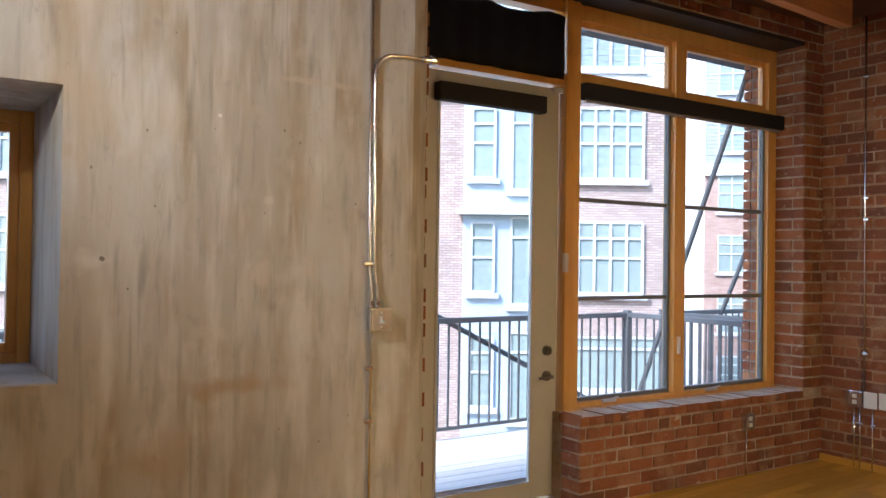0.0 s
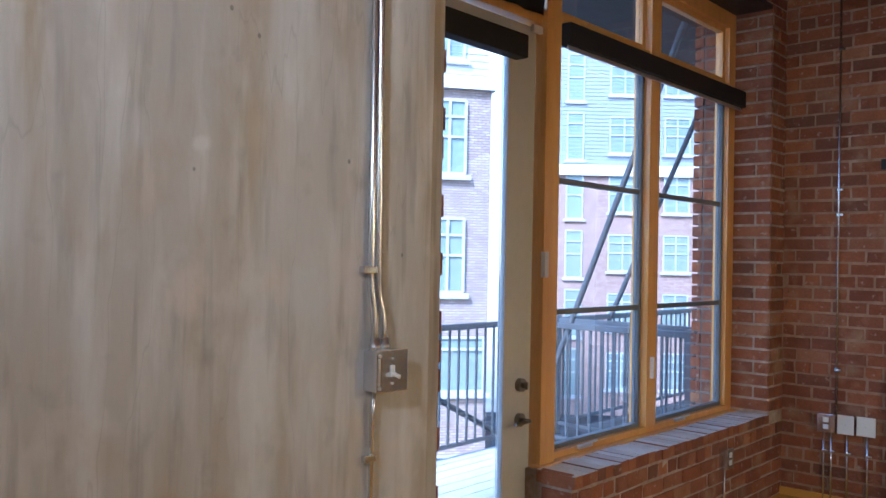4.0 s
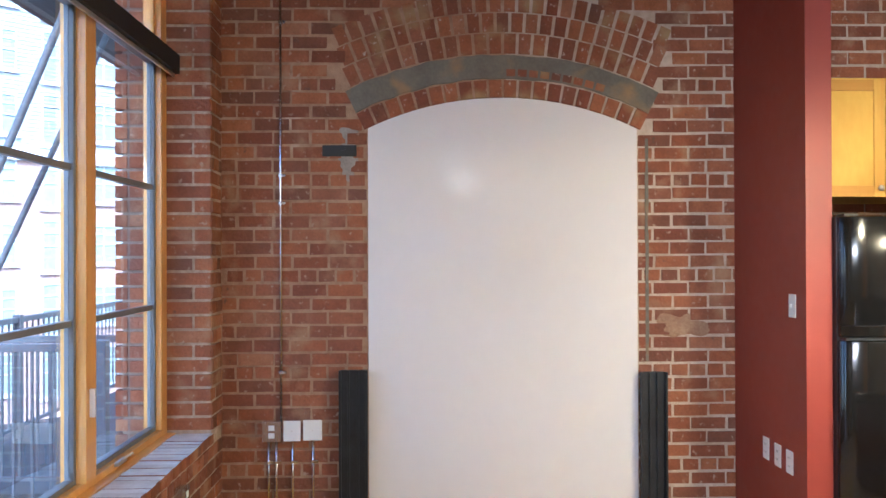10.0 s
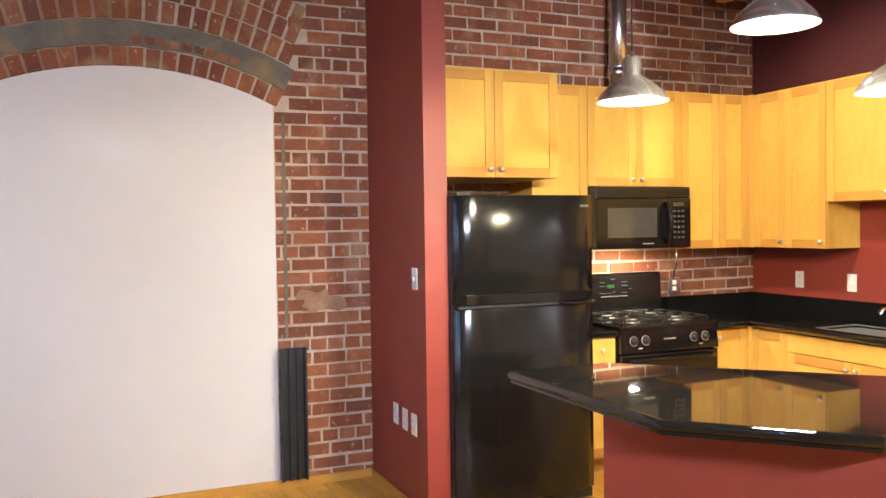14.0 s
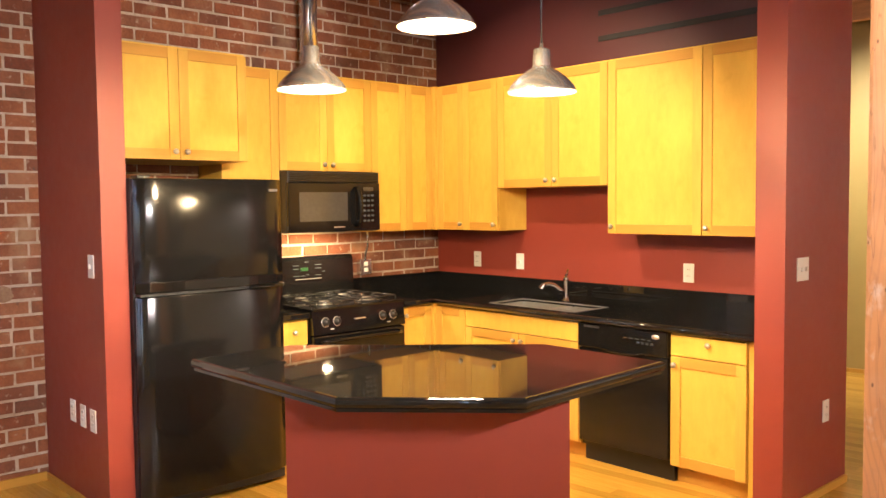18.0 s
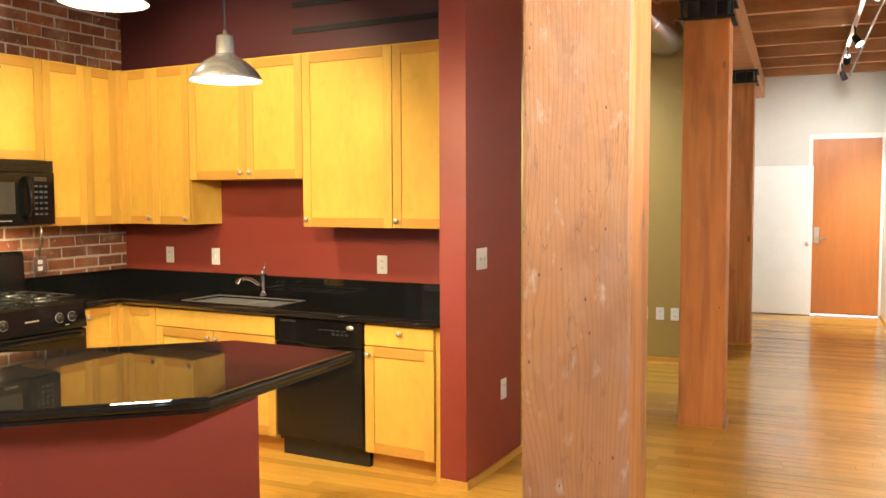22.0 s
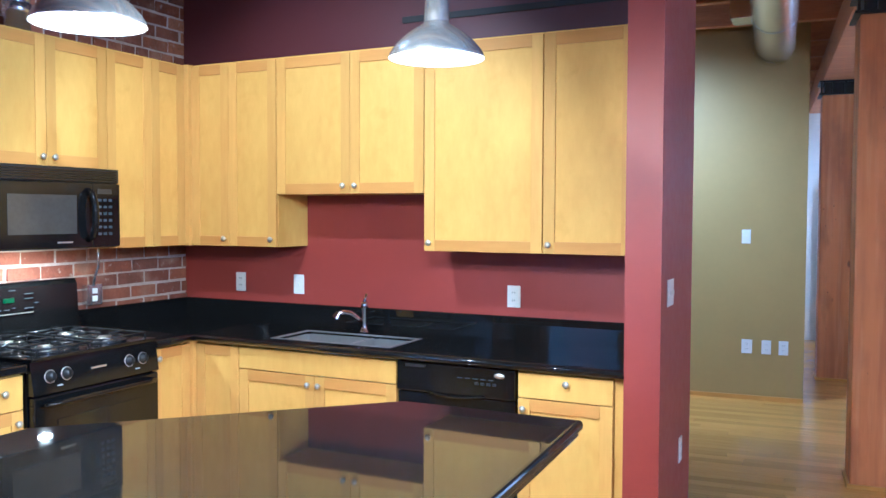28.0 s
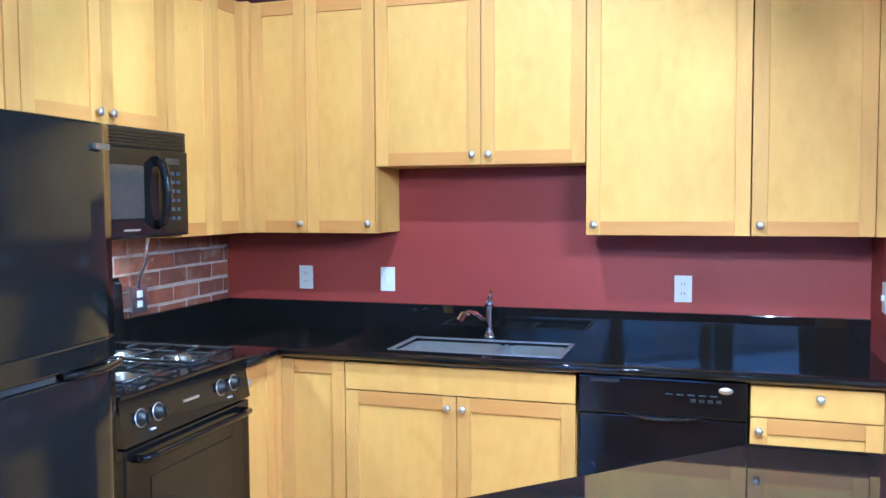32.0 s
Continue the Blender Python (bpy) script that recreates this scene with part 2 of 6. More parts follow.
M_CONC = layered("board_formed_concrete", (0.425, 0.386, 0.334), [
    ("noise", (0.542, 0.521, 0.490), (1.5, 1.5, 0.7), 0.42, 0.60, 0.85),
    ("noise", (0.350, 0.274, 0.176), (7, 7, 1.0), 0.48, 0.66, 0.8),
    ("noise", (0.574, 0.554, 0.526), (17, 17, 1.7), 0.53, 0.70, 0.6),
    ("noise", (0.220, 0.200, 0.176), (18, 18, 2.4), 0.56, 0.72, 0.6),
    ("noise", (0.490, 0.412, 0.307), (3.1, 3.1, 2.2), 0.54, 0.70, 0.65),
    ("noise", (0.379, 0.287, 0.190), (4.3, 4.3, 3.4), 0.60, 0.72, 0.55),
    ("noise", (0.662, 0.631, 0.592), (6.2, 6.2, 5.4), 0.62, 0.76, 0.35),
    ("noise", (0.235, 0.216, 0.193), (11, 11, 9), 0.62, 0.75, 0.4),
    ("noise", (0.761, 0.747, 0.724), (9, 9, 2.2), 0.52, 0.68, 0.35),
    ("noise", (0.190, 0.170, 0.146), (30, 30, 1.6), 0.60, 0.72, 0.35),
    ("patch", (0.630, 0.540, 0.471), (-4.775, 1.44, 0.06, 0.09), 2.1, 1.6, 0.4),
    ("patch", (0.561, 0.466, 0.369), (-4.56, 1.45, 0.05, 0.08), 2.1, 1.7, 0.45),
    ("patch", (0.508, 0.508, 0.498), (-4.49, 1.42, 0.08, 0.09), 2.1, 1.6, 0.45),
    ("patch", (0.565, 0.459, 0.407), (-4.35, 1.47, 0.09, 0.10), 2.2, 1.5, 0.5),
    ("patch", (0.713, 0.693, 0.664), (-4.75, 1.726, 0.03, 0.022), 2.1, 1.6, 0.35),
    ("patch", (0.664, 0.646, 0.607), (-5.43, 1.47, 0.07, 0.06), 2.1, 1.6, 0.8),
    ("patch", (0.087, 0.077, 0.068), (-5.39, 1.478, 0.011, 0.013), 2.0, 1.8, 0.9),
    ("patch", (0.360, 0.259, 0.163), (-4.9, 0.98, 0.30, 0.05), 2.2, 1.4, 0.75),
    ("patch", (0.402, 0.296, 0.191), (-5.2, 0.70, 0.16, 0.12), 2.2, 1.3, 0.7),
    ("patch", (0.484, 0.393, 0.283), (-5.45, 2.0, 0.13, 1.0), 2.3, 1.1, 0.55),
    ("patch", (0.248, 0.223, 0.195), (-4.75, 0.70, 0.30, 0.16), 2.3, 1.2, 0.45),
    ("patch", (0.540, 0.463, 0.378), (-4.55, 2.235, 0.30, 0.018), 2.1, 1.5, 0.6),
    ("crack", (0.159, 0.139, 0.120), (5, 5, 0.6), 0.003, 0.0, 0.2),
    ("spots", (0.149, 0.139, 0.124), (9, 9, 7), 0.05, 0.03, 0.8)], 0.6, 0.3, (24, 24, 11))
M_SILLC = layered("speckled_whitewashed_sill", (0.62, 0.59, 0.55), [("noise", (0.42, 0.38, 0.33), (6, 6, 6), 0.45, 0.7, 0.8), ("spots", (0.07, 0.06, 0.05), (28, 28, 28), 0.16, 0.08, 0.9)], 0.8, 0.3, (40, 40, 40))
M_RED = mat("brick_red_wall_paint", (0.25, 0.038, 0.021), 0.5, vary=0.04, scale=3, bump=0.05, bump_scale=220)
# darker red: the unlit look above the lamp shades, put into the colour
M_REDSHADE = mat("shaded_red_wall_paint", (0.085, 0.02, 0.022), 0.5, vary=0.05, scale=3, bump=0.05, bump_scale=220)
M_CREAM = mat("cream_wall_paint", (0.70, 0.66, 0.58), 0.55, vary=0.03, scale=2, bump=0.05, bump_scale=200)
M_OLIVE = mat("olive_green_wall_paint", (0.37, 0.265, 0.072), 0.55, vary=0.04, scale=3, bump=0.05, bump_scale=220)
M_WHITE = mat("white_wall_paint", (0.78, 0.76, 0.72), 0.55, vary=0.02, scale=2, bump=0.05, bump_scale=200)
M_PANEL = mat("white_infill_paint", (0.74, 0.71, 0.70), 0.11, spec=0.012, rvary=0.01, vary=0.02, scale=1.5, bump=0.04, bump_scale=25)
M_TRIM = mat("white_trim_paint", (0.8, 0.78, 0.74), 0.4, vary=0.03, scale=4)
M_FLOOR = mat("oak_strip_flooring", (0.62, 0.36, 0.052), 0.22, scale=4, second=(0.50, 0.255, 0.030), stretch=(1.0, 16, 1), rand=0.17, bump=0.03, bump_scale=20, coat=0.25)
M_GAP = mat("dark_floor_gap", (0.10, 0.05, 0.02), 0.8)
M_MAPLE = mat("honey_maple_veneer", (0.70, 0.445, 0.066), 0.56, spec=0.3, scale=2.4, second=(0.60, 0.35, 0.042), stretch=(1.6, 1.6, 0.6), bump=0.01, bump_scale=12, coat=0.0, rand=0.05, mottle=((0.58, 0.335, 0.036), 6.5, 0.58, 0.80))
M_MAPLE_V = mat("honey_maple_stile", (0.65, 0.395, 0.062), 0.56, spec=0.3, scale=2.2, second=(0.55, 0.31, 0.042), stretch=(2.5, 2.5, 0.4), bump=0.02, bump_scale=12, coat=0.0, rand=0.10)
M_MAPLE_H = mat("honey_maple_rail", (0.58, 0.32, 0.045), 0.56, spec=0.3, scale=1.8, second=(0.49, 0.245, 0.032), stretch=(0.4, 0.4, 2.5), bump=0.02, bump_scale=12, coat=0.0, rand=0.08)
M_FIR = mat("varnished_fir_window_wood", (0.76, 0.42, 0.10), 0.35, scale=4, second=(0.64, 0.31, 0.06), stretch=(5, 5, 0.5), bump=0.05, bump_scale=14, coat=0.3)
M_POST = layered("sealed_fir_timber", (0.62, 0.245, 0.06), [
    ("noise", (0.42, 0.145, 0.042), (11, 11, 0.9), 0.46, 0.66, 0.75),
    ("noise", (0.68, 0.34, 0.11), (30, 30, 1.4), 0.52, 0.72, 0.6),
    ("noise", (0.27, 0.10, 0.035), (5, 5, 1.5), 0.54, 0.70, 0.7),
    ("spots", (0.14, 0.055, 0.025), (4.6, 4.6, 2.1), 0.09, 0.04, 0.8),
    ("spots", (0.05, 0.03, 0.02), (13, 13, 7), 0.06, 0.03, 0.9)], 0.5, 0.2, (40, 40, 4), offset=9.0)
M_POSTW = layered("worn_rough_sawn_fir_face", (0.58, 0.285, 0.12), [
    ("noise", (0.48, 0.245, 0.13), (6, 6, 1.2), 0.45, 0.68, 0.6),
    ("rings", (0.25, 0.115, 0.07), (30, 30, 7), 0.62, 0.99, 0.22),
    ("noise", (0.58, 0.35, 0.205), (9, 9, 3.5), 0.52, 0.70, 0.65),
    ("noise", (0.42, 0.28, 0.235), (3.0, 3.0, 1.1), 0.50, 0.64, 0.75),
    ("noise", (0.36, 0.165, 0.085), (2.2, 2.2, 1.6), 0.55, 0.68, 0.6),
    ("noise", (0.40, 0.20, 0.11), (16, 16, 7), 0.55, 0.72, 0.45),
    ("noise", (0.30, 0.145, 0.075), (7, 7, 4), 0.55, 0.70, 0.45),
    ("noise", (0.30, 0.15, 0.09), (24, 24, 13), 0.60, 0.72, 0.5),
    ("noise", (0.70, 0.59, 0.52), (24, 24, 11), 0.62, 0.76, 0.7),
    ("crack", (0.13, 0.06, 0.04), (9, 9, 1.0), 0.004, 0.0, 0.4),
    ("spots", (0.09, 0.045, 0.03), (17, 17, 9), 0.07, 0.03, 0.8)], 0.66, 0.25, (30, 30, 14), offset=9.0)
M_BEAM = mat("clear_sealed_fir_beam", (0.62, 0.29, 0.10), 0.6, scale=3, second=(0.42, 0.175, 0.06), stretch=(0.6, 7, 7), bump=0.3, bump_scale=14)
M_DECKC = mat("dark_ceiling_planks", (0.13, 0.065, 0.035), 0.8, scale=3, stretch=(6, 0.6, 1), bump=0.2)
M_GRANITE = mat("polished_black_granite", (0.010, 0.010, 0.010), 0.03, spec=0.5, rvary=0.015, scale=160, second=(0.006, 0.006, 0.006), mottle=((0.05, 0.045, 0.035), 420, 0.72, 0.8))
M_BLACK = mat("gloss_black_enamel", (0.007, 0.007, 0.007), 0.10, spec=0.45, rvary=0.002, vary=0.1, scale=6)
M_FRIDGE = mat("semi_gloss_black_fridge_enamel", (0.008, 0.008, 0.008), 0.13, spec=0.40, rvary=0.003, vary=0.1, scale=6)
M_BLACKM = mat("matt_black_plastic", (0.015, 0.015, 0.015), 0.4, vary=0.1, scale=20)
M_IRON = mat("blackened_steel", (0.045, 0.047, 0.05), 0.5, 0.6, vary=0.25, scale=10, bump=0.2, bump_scale=50)
M_GALVD = mat("heat_dulled_burner_metal", (0.34, 0.33, 0.31), 0.34, 0.9, vary=0.2, scale=20)
M_GRATE = mat("glossy_dark_grate_enamel", (0.03, 0.03, 0.031), 0.14, 0.2, vary=0.1, scale=20, rvary=0.01)
M_MARKD = mat("grey_keypad_print", (0.06, 0.065, 0.075), 0.7, vary=0.05, spec=0.05)
M_MARK = mat("pale_printed_marks", (0.55, 0.56, 0.55), 0.5, vary=0.02)
M_DGLASS = mat("dark_oven_glass", (0.01, 0.01, 0.009), 0.04)
M_GLASSG = mat("tinted_microwave_window", (0.06, 0.055, 0.045), 0.08)
M_STEEL = mat("brushed_stainless_steel", (0.52, 0.52, 0.51), 0.33, 0.8, vary=0.05, scale=30)
M_NICKEL = mat("satin_nickel", (0.72, 0.69, 0.64), 0.36, 0.85, vary=0.05, scale=40)
M_BRONZE = mat("aged_dark_nickel", (0.26, 0.24, 0.21), 0.3, 0.95, vary=0.1, scale=30)
M_CHROME = mat("polished_chrome", (0.75, 0.75, 0.76), 0.07, 1.0, vary=0.02)
M_GALV = mat("galvanised_steel", (0.76, 0.77, 0.79), 0.24, 0.95, vary=0.06, scale=14, rvary=0.03)
M_ALU = mat("spun_aluminium", (0.74, 0.74, 0.74), 0.25, 0.92, vary=0.02, scale=6, rvary=0.015)
M_PLASTIC = mat("white_plastic", (0.78, 0.77, 0.73), 0.35, vary=0.02)
M_SLOT = mat("dark_slot", (0.02, 0.02, 0.02), 0.6)
M_DOORW = mat("white_painted_door", (0.84, 0.82, 0.77), 0.4, vary=0.03)
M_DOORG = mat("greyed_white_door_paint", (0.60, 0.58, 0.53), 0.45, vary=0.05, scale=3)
M_OAKDOOR = mat("orange_birch_door_veneer", (0.52, 0.185, 0.04), 0.4, scale=2.5, second=(0.44, 0.145, 0.03), stretch=(5, 5, 0.5), coat=0.2)
M_BLIND = mat("black_blind_fabric", (0.012, 0.012, 0.014), 0.7, scale=20, bump=0.2, bump_scale=120)
M_STONE = mat("grey_stone_band", (0.21, 0.19, 0.15), 0.9, vary=0.2, scale=8, bump=0.5, bump_scale=30, mottle=((0.33, 0.22, 0.10), 3.0, 0.54, 0.66))
M_PUTTY = mat("pale_patch_mortar", (0.42, 0.38, 0.33), 0.95, vary=0.2, scale=14, bump=0.5)
M_SANDY = mat("sandy_repair_mortar", (0.40, 0.28, 0.17), 0.95, scale=9, second=(0.24, 0.12, 0.075), bump=0.6)
M_REDPL = mat("red_plastic", (0.5, 0.03, 0.02), 0.35)
M_BULB = mat("lit_bulb", (1, 0.9, 0.75), 0.3, emit=(1.0, 0.80, 0.5), strength=40)
M_BULBH = mat("lit_halogen", (1, 0.95, 0.9), 0.3, emit=(1.0, 0.9, 0.75), strength=12)
M_LENS = mat("lit_cooktop_lens", (1, 0.9, 0.75), 0.3, emit=(1.0, 0.75, 0.42), strength=8)
M_DISPLAY = mat("green_lit_clock", (0.01, 0.03, 0.01), 0.3, emit=(0.25, 1.0, 0.2), strength=0.015)
M_DECK = mat("pale_deck_boards", (0.74, 0.73, 0.71), 0.8, vary=0.1, scale=6, stretch=(0.6, 8, 1), rand=0.08)
M_RAIL = mat("dark_painted_rail", (0.085, 0.095, 0.11), 0.45, vary=0.1)
M_FBRICK = mat("pale_pink_facade_brick", (0.52, 0.43, 0.40), 0.9, vary=0.08, scale=1.5)
M_FBRICK2 = mat("red_brown_facade_brick", (0.55, 0.40, 0.35), 0.9, vary=0.1, scale=1.5)
M_FGREY = mat("pale_grey_facade_render", (0.55, 0.57, 0.6), 0.8, vary=0.04, scale=1)
M_FWHITE = mat("white_facade_render", (0.75, 0.75, 0.75), 0.8, vary=0.03, scale=1)
M_FTEAL = mat("grey_blue_siding", (0.36, 0.39, 0.43), 0.6, vary=0.06, scale=2)
M_FBAY = mat("pale_blue_grey_bay_panel", (0.40, 0.48, 0.56), 0.7, vary=0.04, scale=1)
M_FWIN = mat("far_window_glass", (0.30, 0.37, 0.37), 0.05)
M_FFRAME = mat("far_window_frame", (0.62, 0.66, 0.68), 0.5)
M_ASPHALT = mat("asphalt", (0.05, 0.05, 0.052), 0.9, vary=0.2, scale=3)
M_GLASS = glass("clear_window_glass")



def coursed(m, joint, width=0.22, height=0.075):
    """Adds far-off brick courses to a facade material."""
    nt = m.node_tree
    N, L = nt.nodes.new, nt.links.new
    b = nt.nodes["Principled BSDF"]
    src = b.inputs["Base Color"].links[0].from_socket
    tc, mp, br, mx = N("ShaderNodeTexCoord"), N("ShaderNodeMapping"), N("ShaderNodeTexBrick"), N("ShaderNodeMix")
    mp.inputs["Rotation"].default_value = (radians(-90), 0, 0)
    br.inputs["Scale"].default_value = 1.0
    br.inputs["Brick Width"].default_value, br.inputs["Row Height"].default_value = width, height
    br.inputs["Mortar Size"].default_value = 0.012
    br.inputs["Color1"].default_value, br.inputs["Color2"].default_value = (1, 1, 1, 1), (0.72, 0.68, 0.66, 1)
    br.inputs["Mortar"].default_value = (*joint, 1)
    mx.data_type, mx.blend_type = "RGBA", "MULTIPLY"
    mx.inputs["Factor"].default_value = 1.0
    L(tc.outputs["Object"], mp.inputs["Vector"])
    L(mp.outputs["Vector"], br.inputs["Vector"])
    L(src, mx.inputs["A"])
    L(br.outputs["Color"], mx.inputs["B"])
    L(mx.outputs["Result"], b.inputs["Base Color"])


coursed(M_FBRICK, (0.55, 0.5, 0.5))
coursed(M_FBRICK2, (0.6, 0.56, 0.54))

# ---- mesh helpers ----


def bbox(bm, x0, x1, y0, y1, z0, z1, bevel=0.0):
    x0, x1, y0, y1, z0, z1 = min(x0, x1), max(x0, x1), min(y0, y1), max(y0, y1), min(z0, z1), max(z0, z1)
    r = bmesh.ops.create_cube(bm, size=1.0, matrix=Matrix.Translation(((x0 + x1) / 2, (y0 + y1) / 2, (z0 + z1) / 2)) @ Matrix.Diagonal((x1 - x0, y1 - y0, z1 - z0, 1)))
    if bevel > 0:
        edges = list({e for v in r["verts"] for e in v.link_edges})
        bmesh.ops.bevel(bm, geom=edges, offset=bevel, segments=2, affect="EDGES", profile=0.6)
    return bm


def solid(*dims, bevel=0.0):
    return bbox(bmesh.new(), *dims, bevel=bevel)


def grid_wall(xs, y0, y1, zs, holes):
    """A wall in one piece along x, cut at xs and zs, without the cells listed in holes."""
    bm = bmesh.new()
    for a in range(len(xs) - 1):
        for b in range(len(zs) - 1):
            if (a, b) not in holes:
                bbox(bm, xs[a], xs[a + 1], y0, y1, zs[b], zs[b + 1])
    bmesh.ops.remove_doubles(bm, verts=bm.verts, dist=1e-4)
    seen = {}
    for f in bm.faces:
        seen.setdefault(frozenset(f.verts), []).append(f)
    bmesh.ops.delete(bm, geom=[f for fs in seen.values() if len(fs) > 1 for f in fs], context="FACES_ONLY")
    return bm


def prism(bm, pts, z0, z1, bevel=0.0, segs=3):
    """A polygon in plan, given anticlockwise, raised from z0 to z1."""
    low = [bm.verts.new((x, y, z0)) for x, y in pts]
    high = [bm.verts.new((x, y, z1)) for x, y in pts]
    n = len(pts)
    faces = [bm.faces.new(low[::-1]), bm.faces.new(high)]
    faces += [bm.faces.new((low[k], low[(k + 1) % n], high[(k + 1) % n], high[k])) for k in range(n)]
    bmesh.ops.recalc_face_normals(bm, faces=faces)
    if bevel:
        edges = [e for e in {e for f in faces[:2] for e in f.edges}]
        bmesh.ops.bevel(bm, geom=edges, offset=bevel, segments=segs, affect="EDGES", profile=0.5)
    return bm


def tube(bm, p, q, r, r2=None, segs=16, caps=True):
    p, q = Vector(p), Vector(q)
    d = q - p
    m = Matrix.Translation((p + q) / 2) @ d.to_track_quat("Z", "Y").to_matrix().to_4x4()
    bmesh.ops.create_cone(bm, cap_ends=caps, segments=segs, radius1=r, radius2=r if r2 is None else r2, depth=d.length, matrix=m)
    return bm


def pipe(bm, pts, r, segs=10):
    """A round pipe along a line of points, with its corners joined."""
    pts = [Vector(p) for p in pts]
    rings = []
    for k, p in enumerate(pts):
        d = (pts[min(k + 1, len(pts) - 1)] - pts[max(k - 1, 0)]).normalized()
        q = d.to_track_quat("Z", "Y") if k == 0 else q.slerp(q, 1.0)
        if k:
            prev = (pts[k] - pts[k - 1]).normalized()
            q = (last.rotation_difference(d)) @ q
        last = d
        rings.append([bm.verts.new(p + q @ Vector((r * math.cos(a), r * math.sin(a), 0))) for a in [2 * math.pi * s / segs for s in range(segs)]])
    for a, b in zip(rings, rings[1:]):
        for s in range(segs):
            f = bm.faces.new((a[s], a[(s + 1) % segs], b[(s + 1) % segs], b[s]))
            f.smooth = True
    bm.faces.new(rings[0][::-1])
    bm.faces.new(rings[-1])
    return bm


def lathe(bm, profile, segs=32, at=(0, 0, 0)):
    """A profile of (radius, height) turned round the upright axis."""
    rings = [[bm.verts.new((at[0] + r * math.cos(2 * math.pi * s / segs), at[1] + r * math.sin(2 * math.pi * s / segs), at[2] + z)) for s in range(segs)] for r, z in profile]
    for a, b in zip(rings, rings[1:]):
        for s in range(segs):
            bm.faces.new((a[s], a[(s + 1) % segs], b[(s + 1) % segs], b[s])).smooth = True
    return bm


def finish(name, bm, material, m=None, smooth=False):
    me = bpy.data.meshes.new(name)
    if m is not None:
        bm.transform(m)
    if smooth:
        for f in bm.faces:
            f.smooth = True
    bm.to_mesh(me)
    bm.free()
    me.materials.append(material)
    return me


def part(name, bm, material, parent, label="", m=None, smooth=False):
    ob = new(name, finish(name, bm, material, m, smooth))
    ob.parent = parent
    return tagged(ob, label) if label else ob


def thing(name, label, category, m=None, group="", kind=""):
    ob = new(name)
    ob.empty_display_size = 0.05
    if m is not None:
        ob.matrix_basis = m
    return tagged(ob, label, category, group, kind)


def structure(name, bm, material, label="", category="", m=None):
    return tagged(new(name, finish(name, bm, material, m)), label, category, kind="structure")


def single(name, bm, material, label, category, m=None, group="", smooth=False):
    return tagged(new(name, finish(name, bm, material, m, smooth)), label, category, group)


# ---- plan: the brick wall lies at x = 0, the sink wall at y = 0; the hall is turned by a few degrees ----
CEIL = 3.36
WIN_Y = 6.12          # inner face of the window wall
CONC_Y = 5.56         # inner face of the concrete wall
HALL = pose(-4.24, -1.12, 0, 0, 0, 4.8)
COUNTER, ISLAND = 0.892, 0.905

# floor base and ceiling deck
floor = structure("floor", solid(-8.2, 0.5, -9.2, 6.9, -0.25, -0.012), M_GAP, "honey oak strip floor with thin dark joints", "floor")
structure("ceiling", solid(-8.4, 0.6, -9.2, 7.0, CEIL, CEIL + 0.2), M_DECKC, "dark plank ceiling deck over the joists", "ceiling")

# mortar bed of the brick wall and of the window wall
bm = bbox(bbox(bmesh.new(), 0.005, 0.45, -9.0, 4.45, -0.2, CEIL), 0.005, 0.45, 4.45, WIN_Y + 0.40, -0.2, CEIL)
wall_brick = structure("wall_brick", bm, M_MORTAR, "old red brick party wall, pale joints at one end and brown-washed ones at the other", "wall")
wall_brick.data.materials.append(M_MORTARB)
for f in wall_brick.data.polygons[6:]:
    f.material_index = 1
bm = bmesh.new()
JX = -0.24           # right side of the window opening
bbox(bm, -2.50, 0.005, WIN_Y + 0.005, WIN_Y + 0.30, -0.2, 0.545)
bbox(bm, JX + 0.005, 0.005, WIN_Y + 0.005, WIN_Y + 0.49, 0.545, CEIL)
bbox(bm, -4.3, JX + 0.005, WIN_Y + 0.005, WIN_Y + 0.42, 3.20, CEIL)
wall_window = structure("wall_window", bm, M_MORTARW, "red brick outer wall round the window and balcony door", "wall")

# bed of the outer reveal; its dark colour tones down the skylit joints
structure("wall_reveal", solid(JX - 0.024, JX + 0.004, WIN_Y + 0.326, WIN_Y + 0.485, 0.30, 3.20), M_MORTARD, "outer brick reveal beside the window, mortar darkened to offset the sky's light", "wall")

# concrete wall with a deep window opening
CX = -3.967
bm = grid_wall((-8.2, -6.65, -5.53, CX - 0.10), CONC_Y, 6.75, (-0.2, 1.03, 2.10, CEIL), {(1, 1)})
prism(bm, [(CX - 0.10, CONC_Y), (CX - 0.04, CONC_Y + 0.022), (CX, CONC_Y + 0.054), (CX, 6.75), (CX - 0.10, 6.75)], -0.2, CEIL)
wall_concrete = structure("wall_concrete", bm, M_CONC, "tan and grey board-formed concrete wall with vertical streaks", "wall")

# red walls
bm = bmesh.new()
bbox(bm, -0.92, 0.0, 2.955, 3.085, -0.1, CEIL)
wall_fridge = structure("wall_fridge", bm, M_RED, "dark red painted stub wall beside the refrigerator", "wall")
bm = bmesh.new()
bbox(bm, -3.21, 0.012, -0.12, 0.0, -0.1, CEIL)
bbox(bm, -3.21, -3.055, 0.0, 0.64, -0.1, CEIL)
wall_sink = structure("wall_sink", bm, M_RED, "dark red painted kitchen wall with a return at the counter's end", "wall")

# thin added sheet that darkens the red wall where little lamp light reaches
wall_upper_shade = structure("wall_upper_shade", solid(-3.054, -0.001, 0.0003, 0.004, 2.46, CEIL - 0.002), M_REDSHADE, "red wall above the cabinets, its shade put into a darker sheet", "wall")

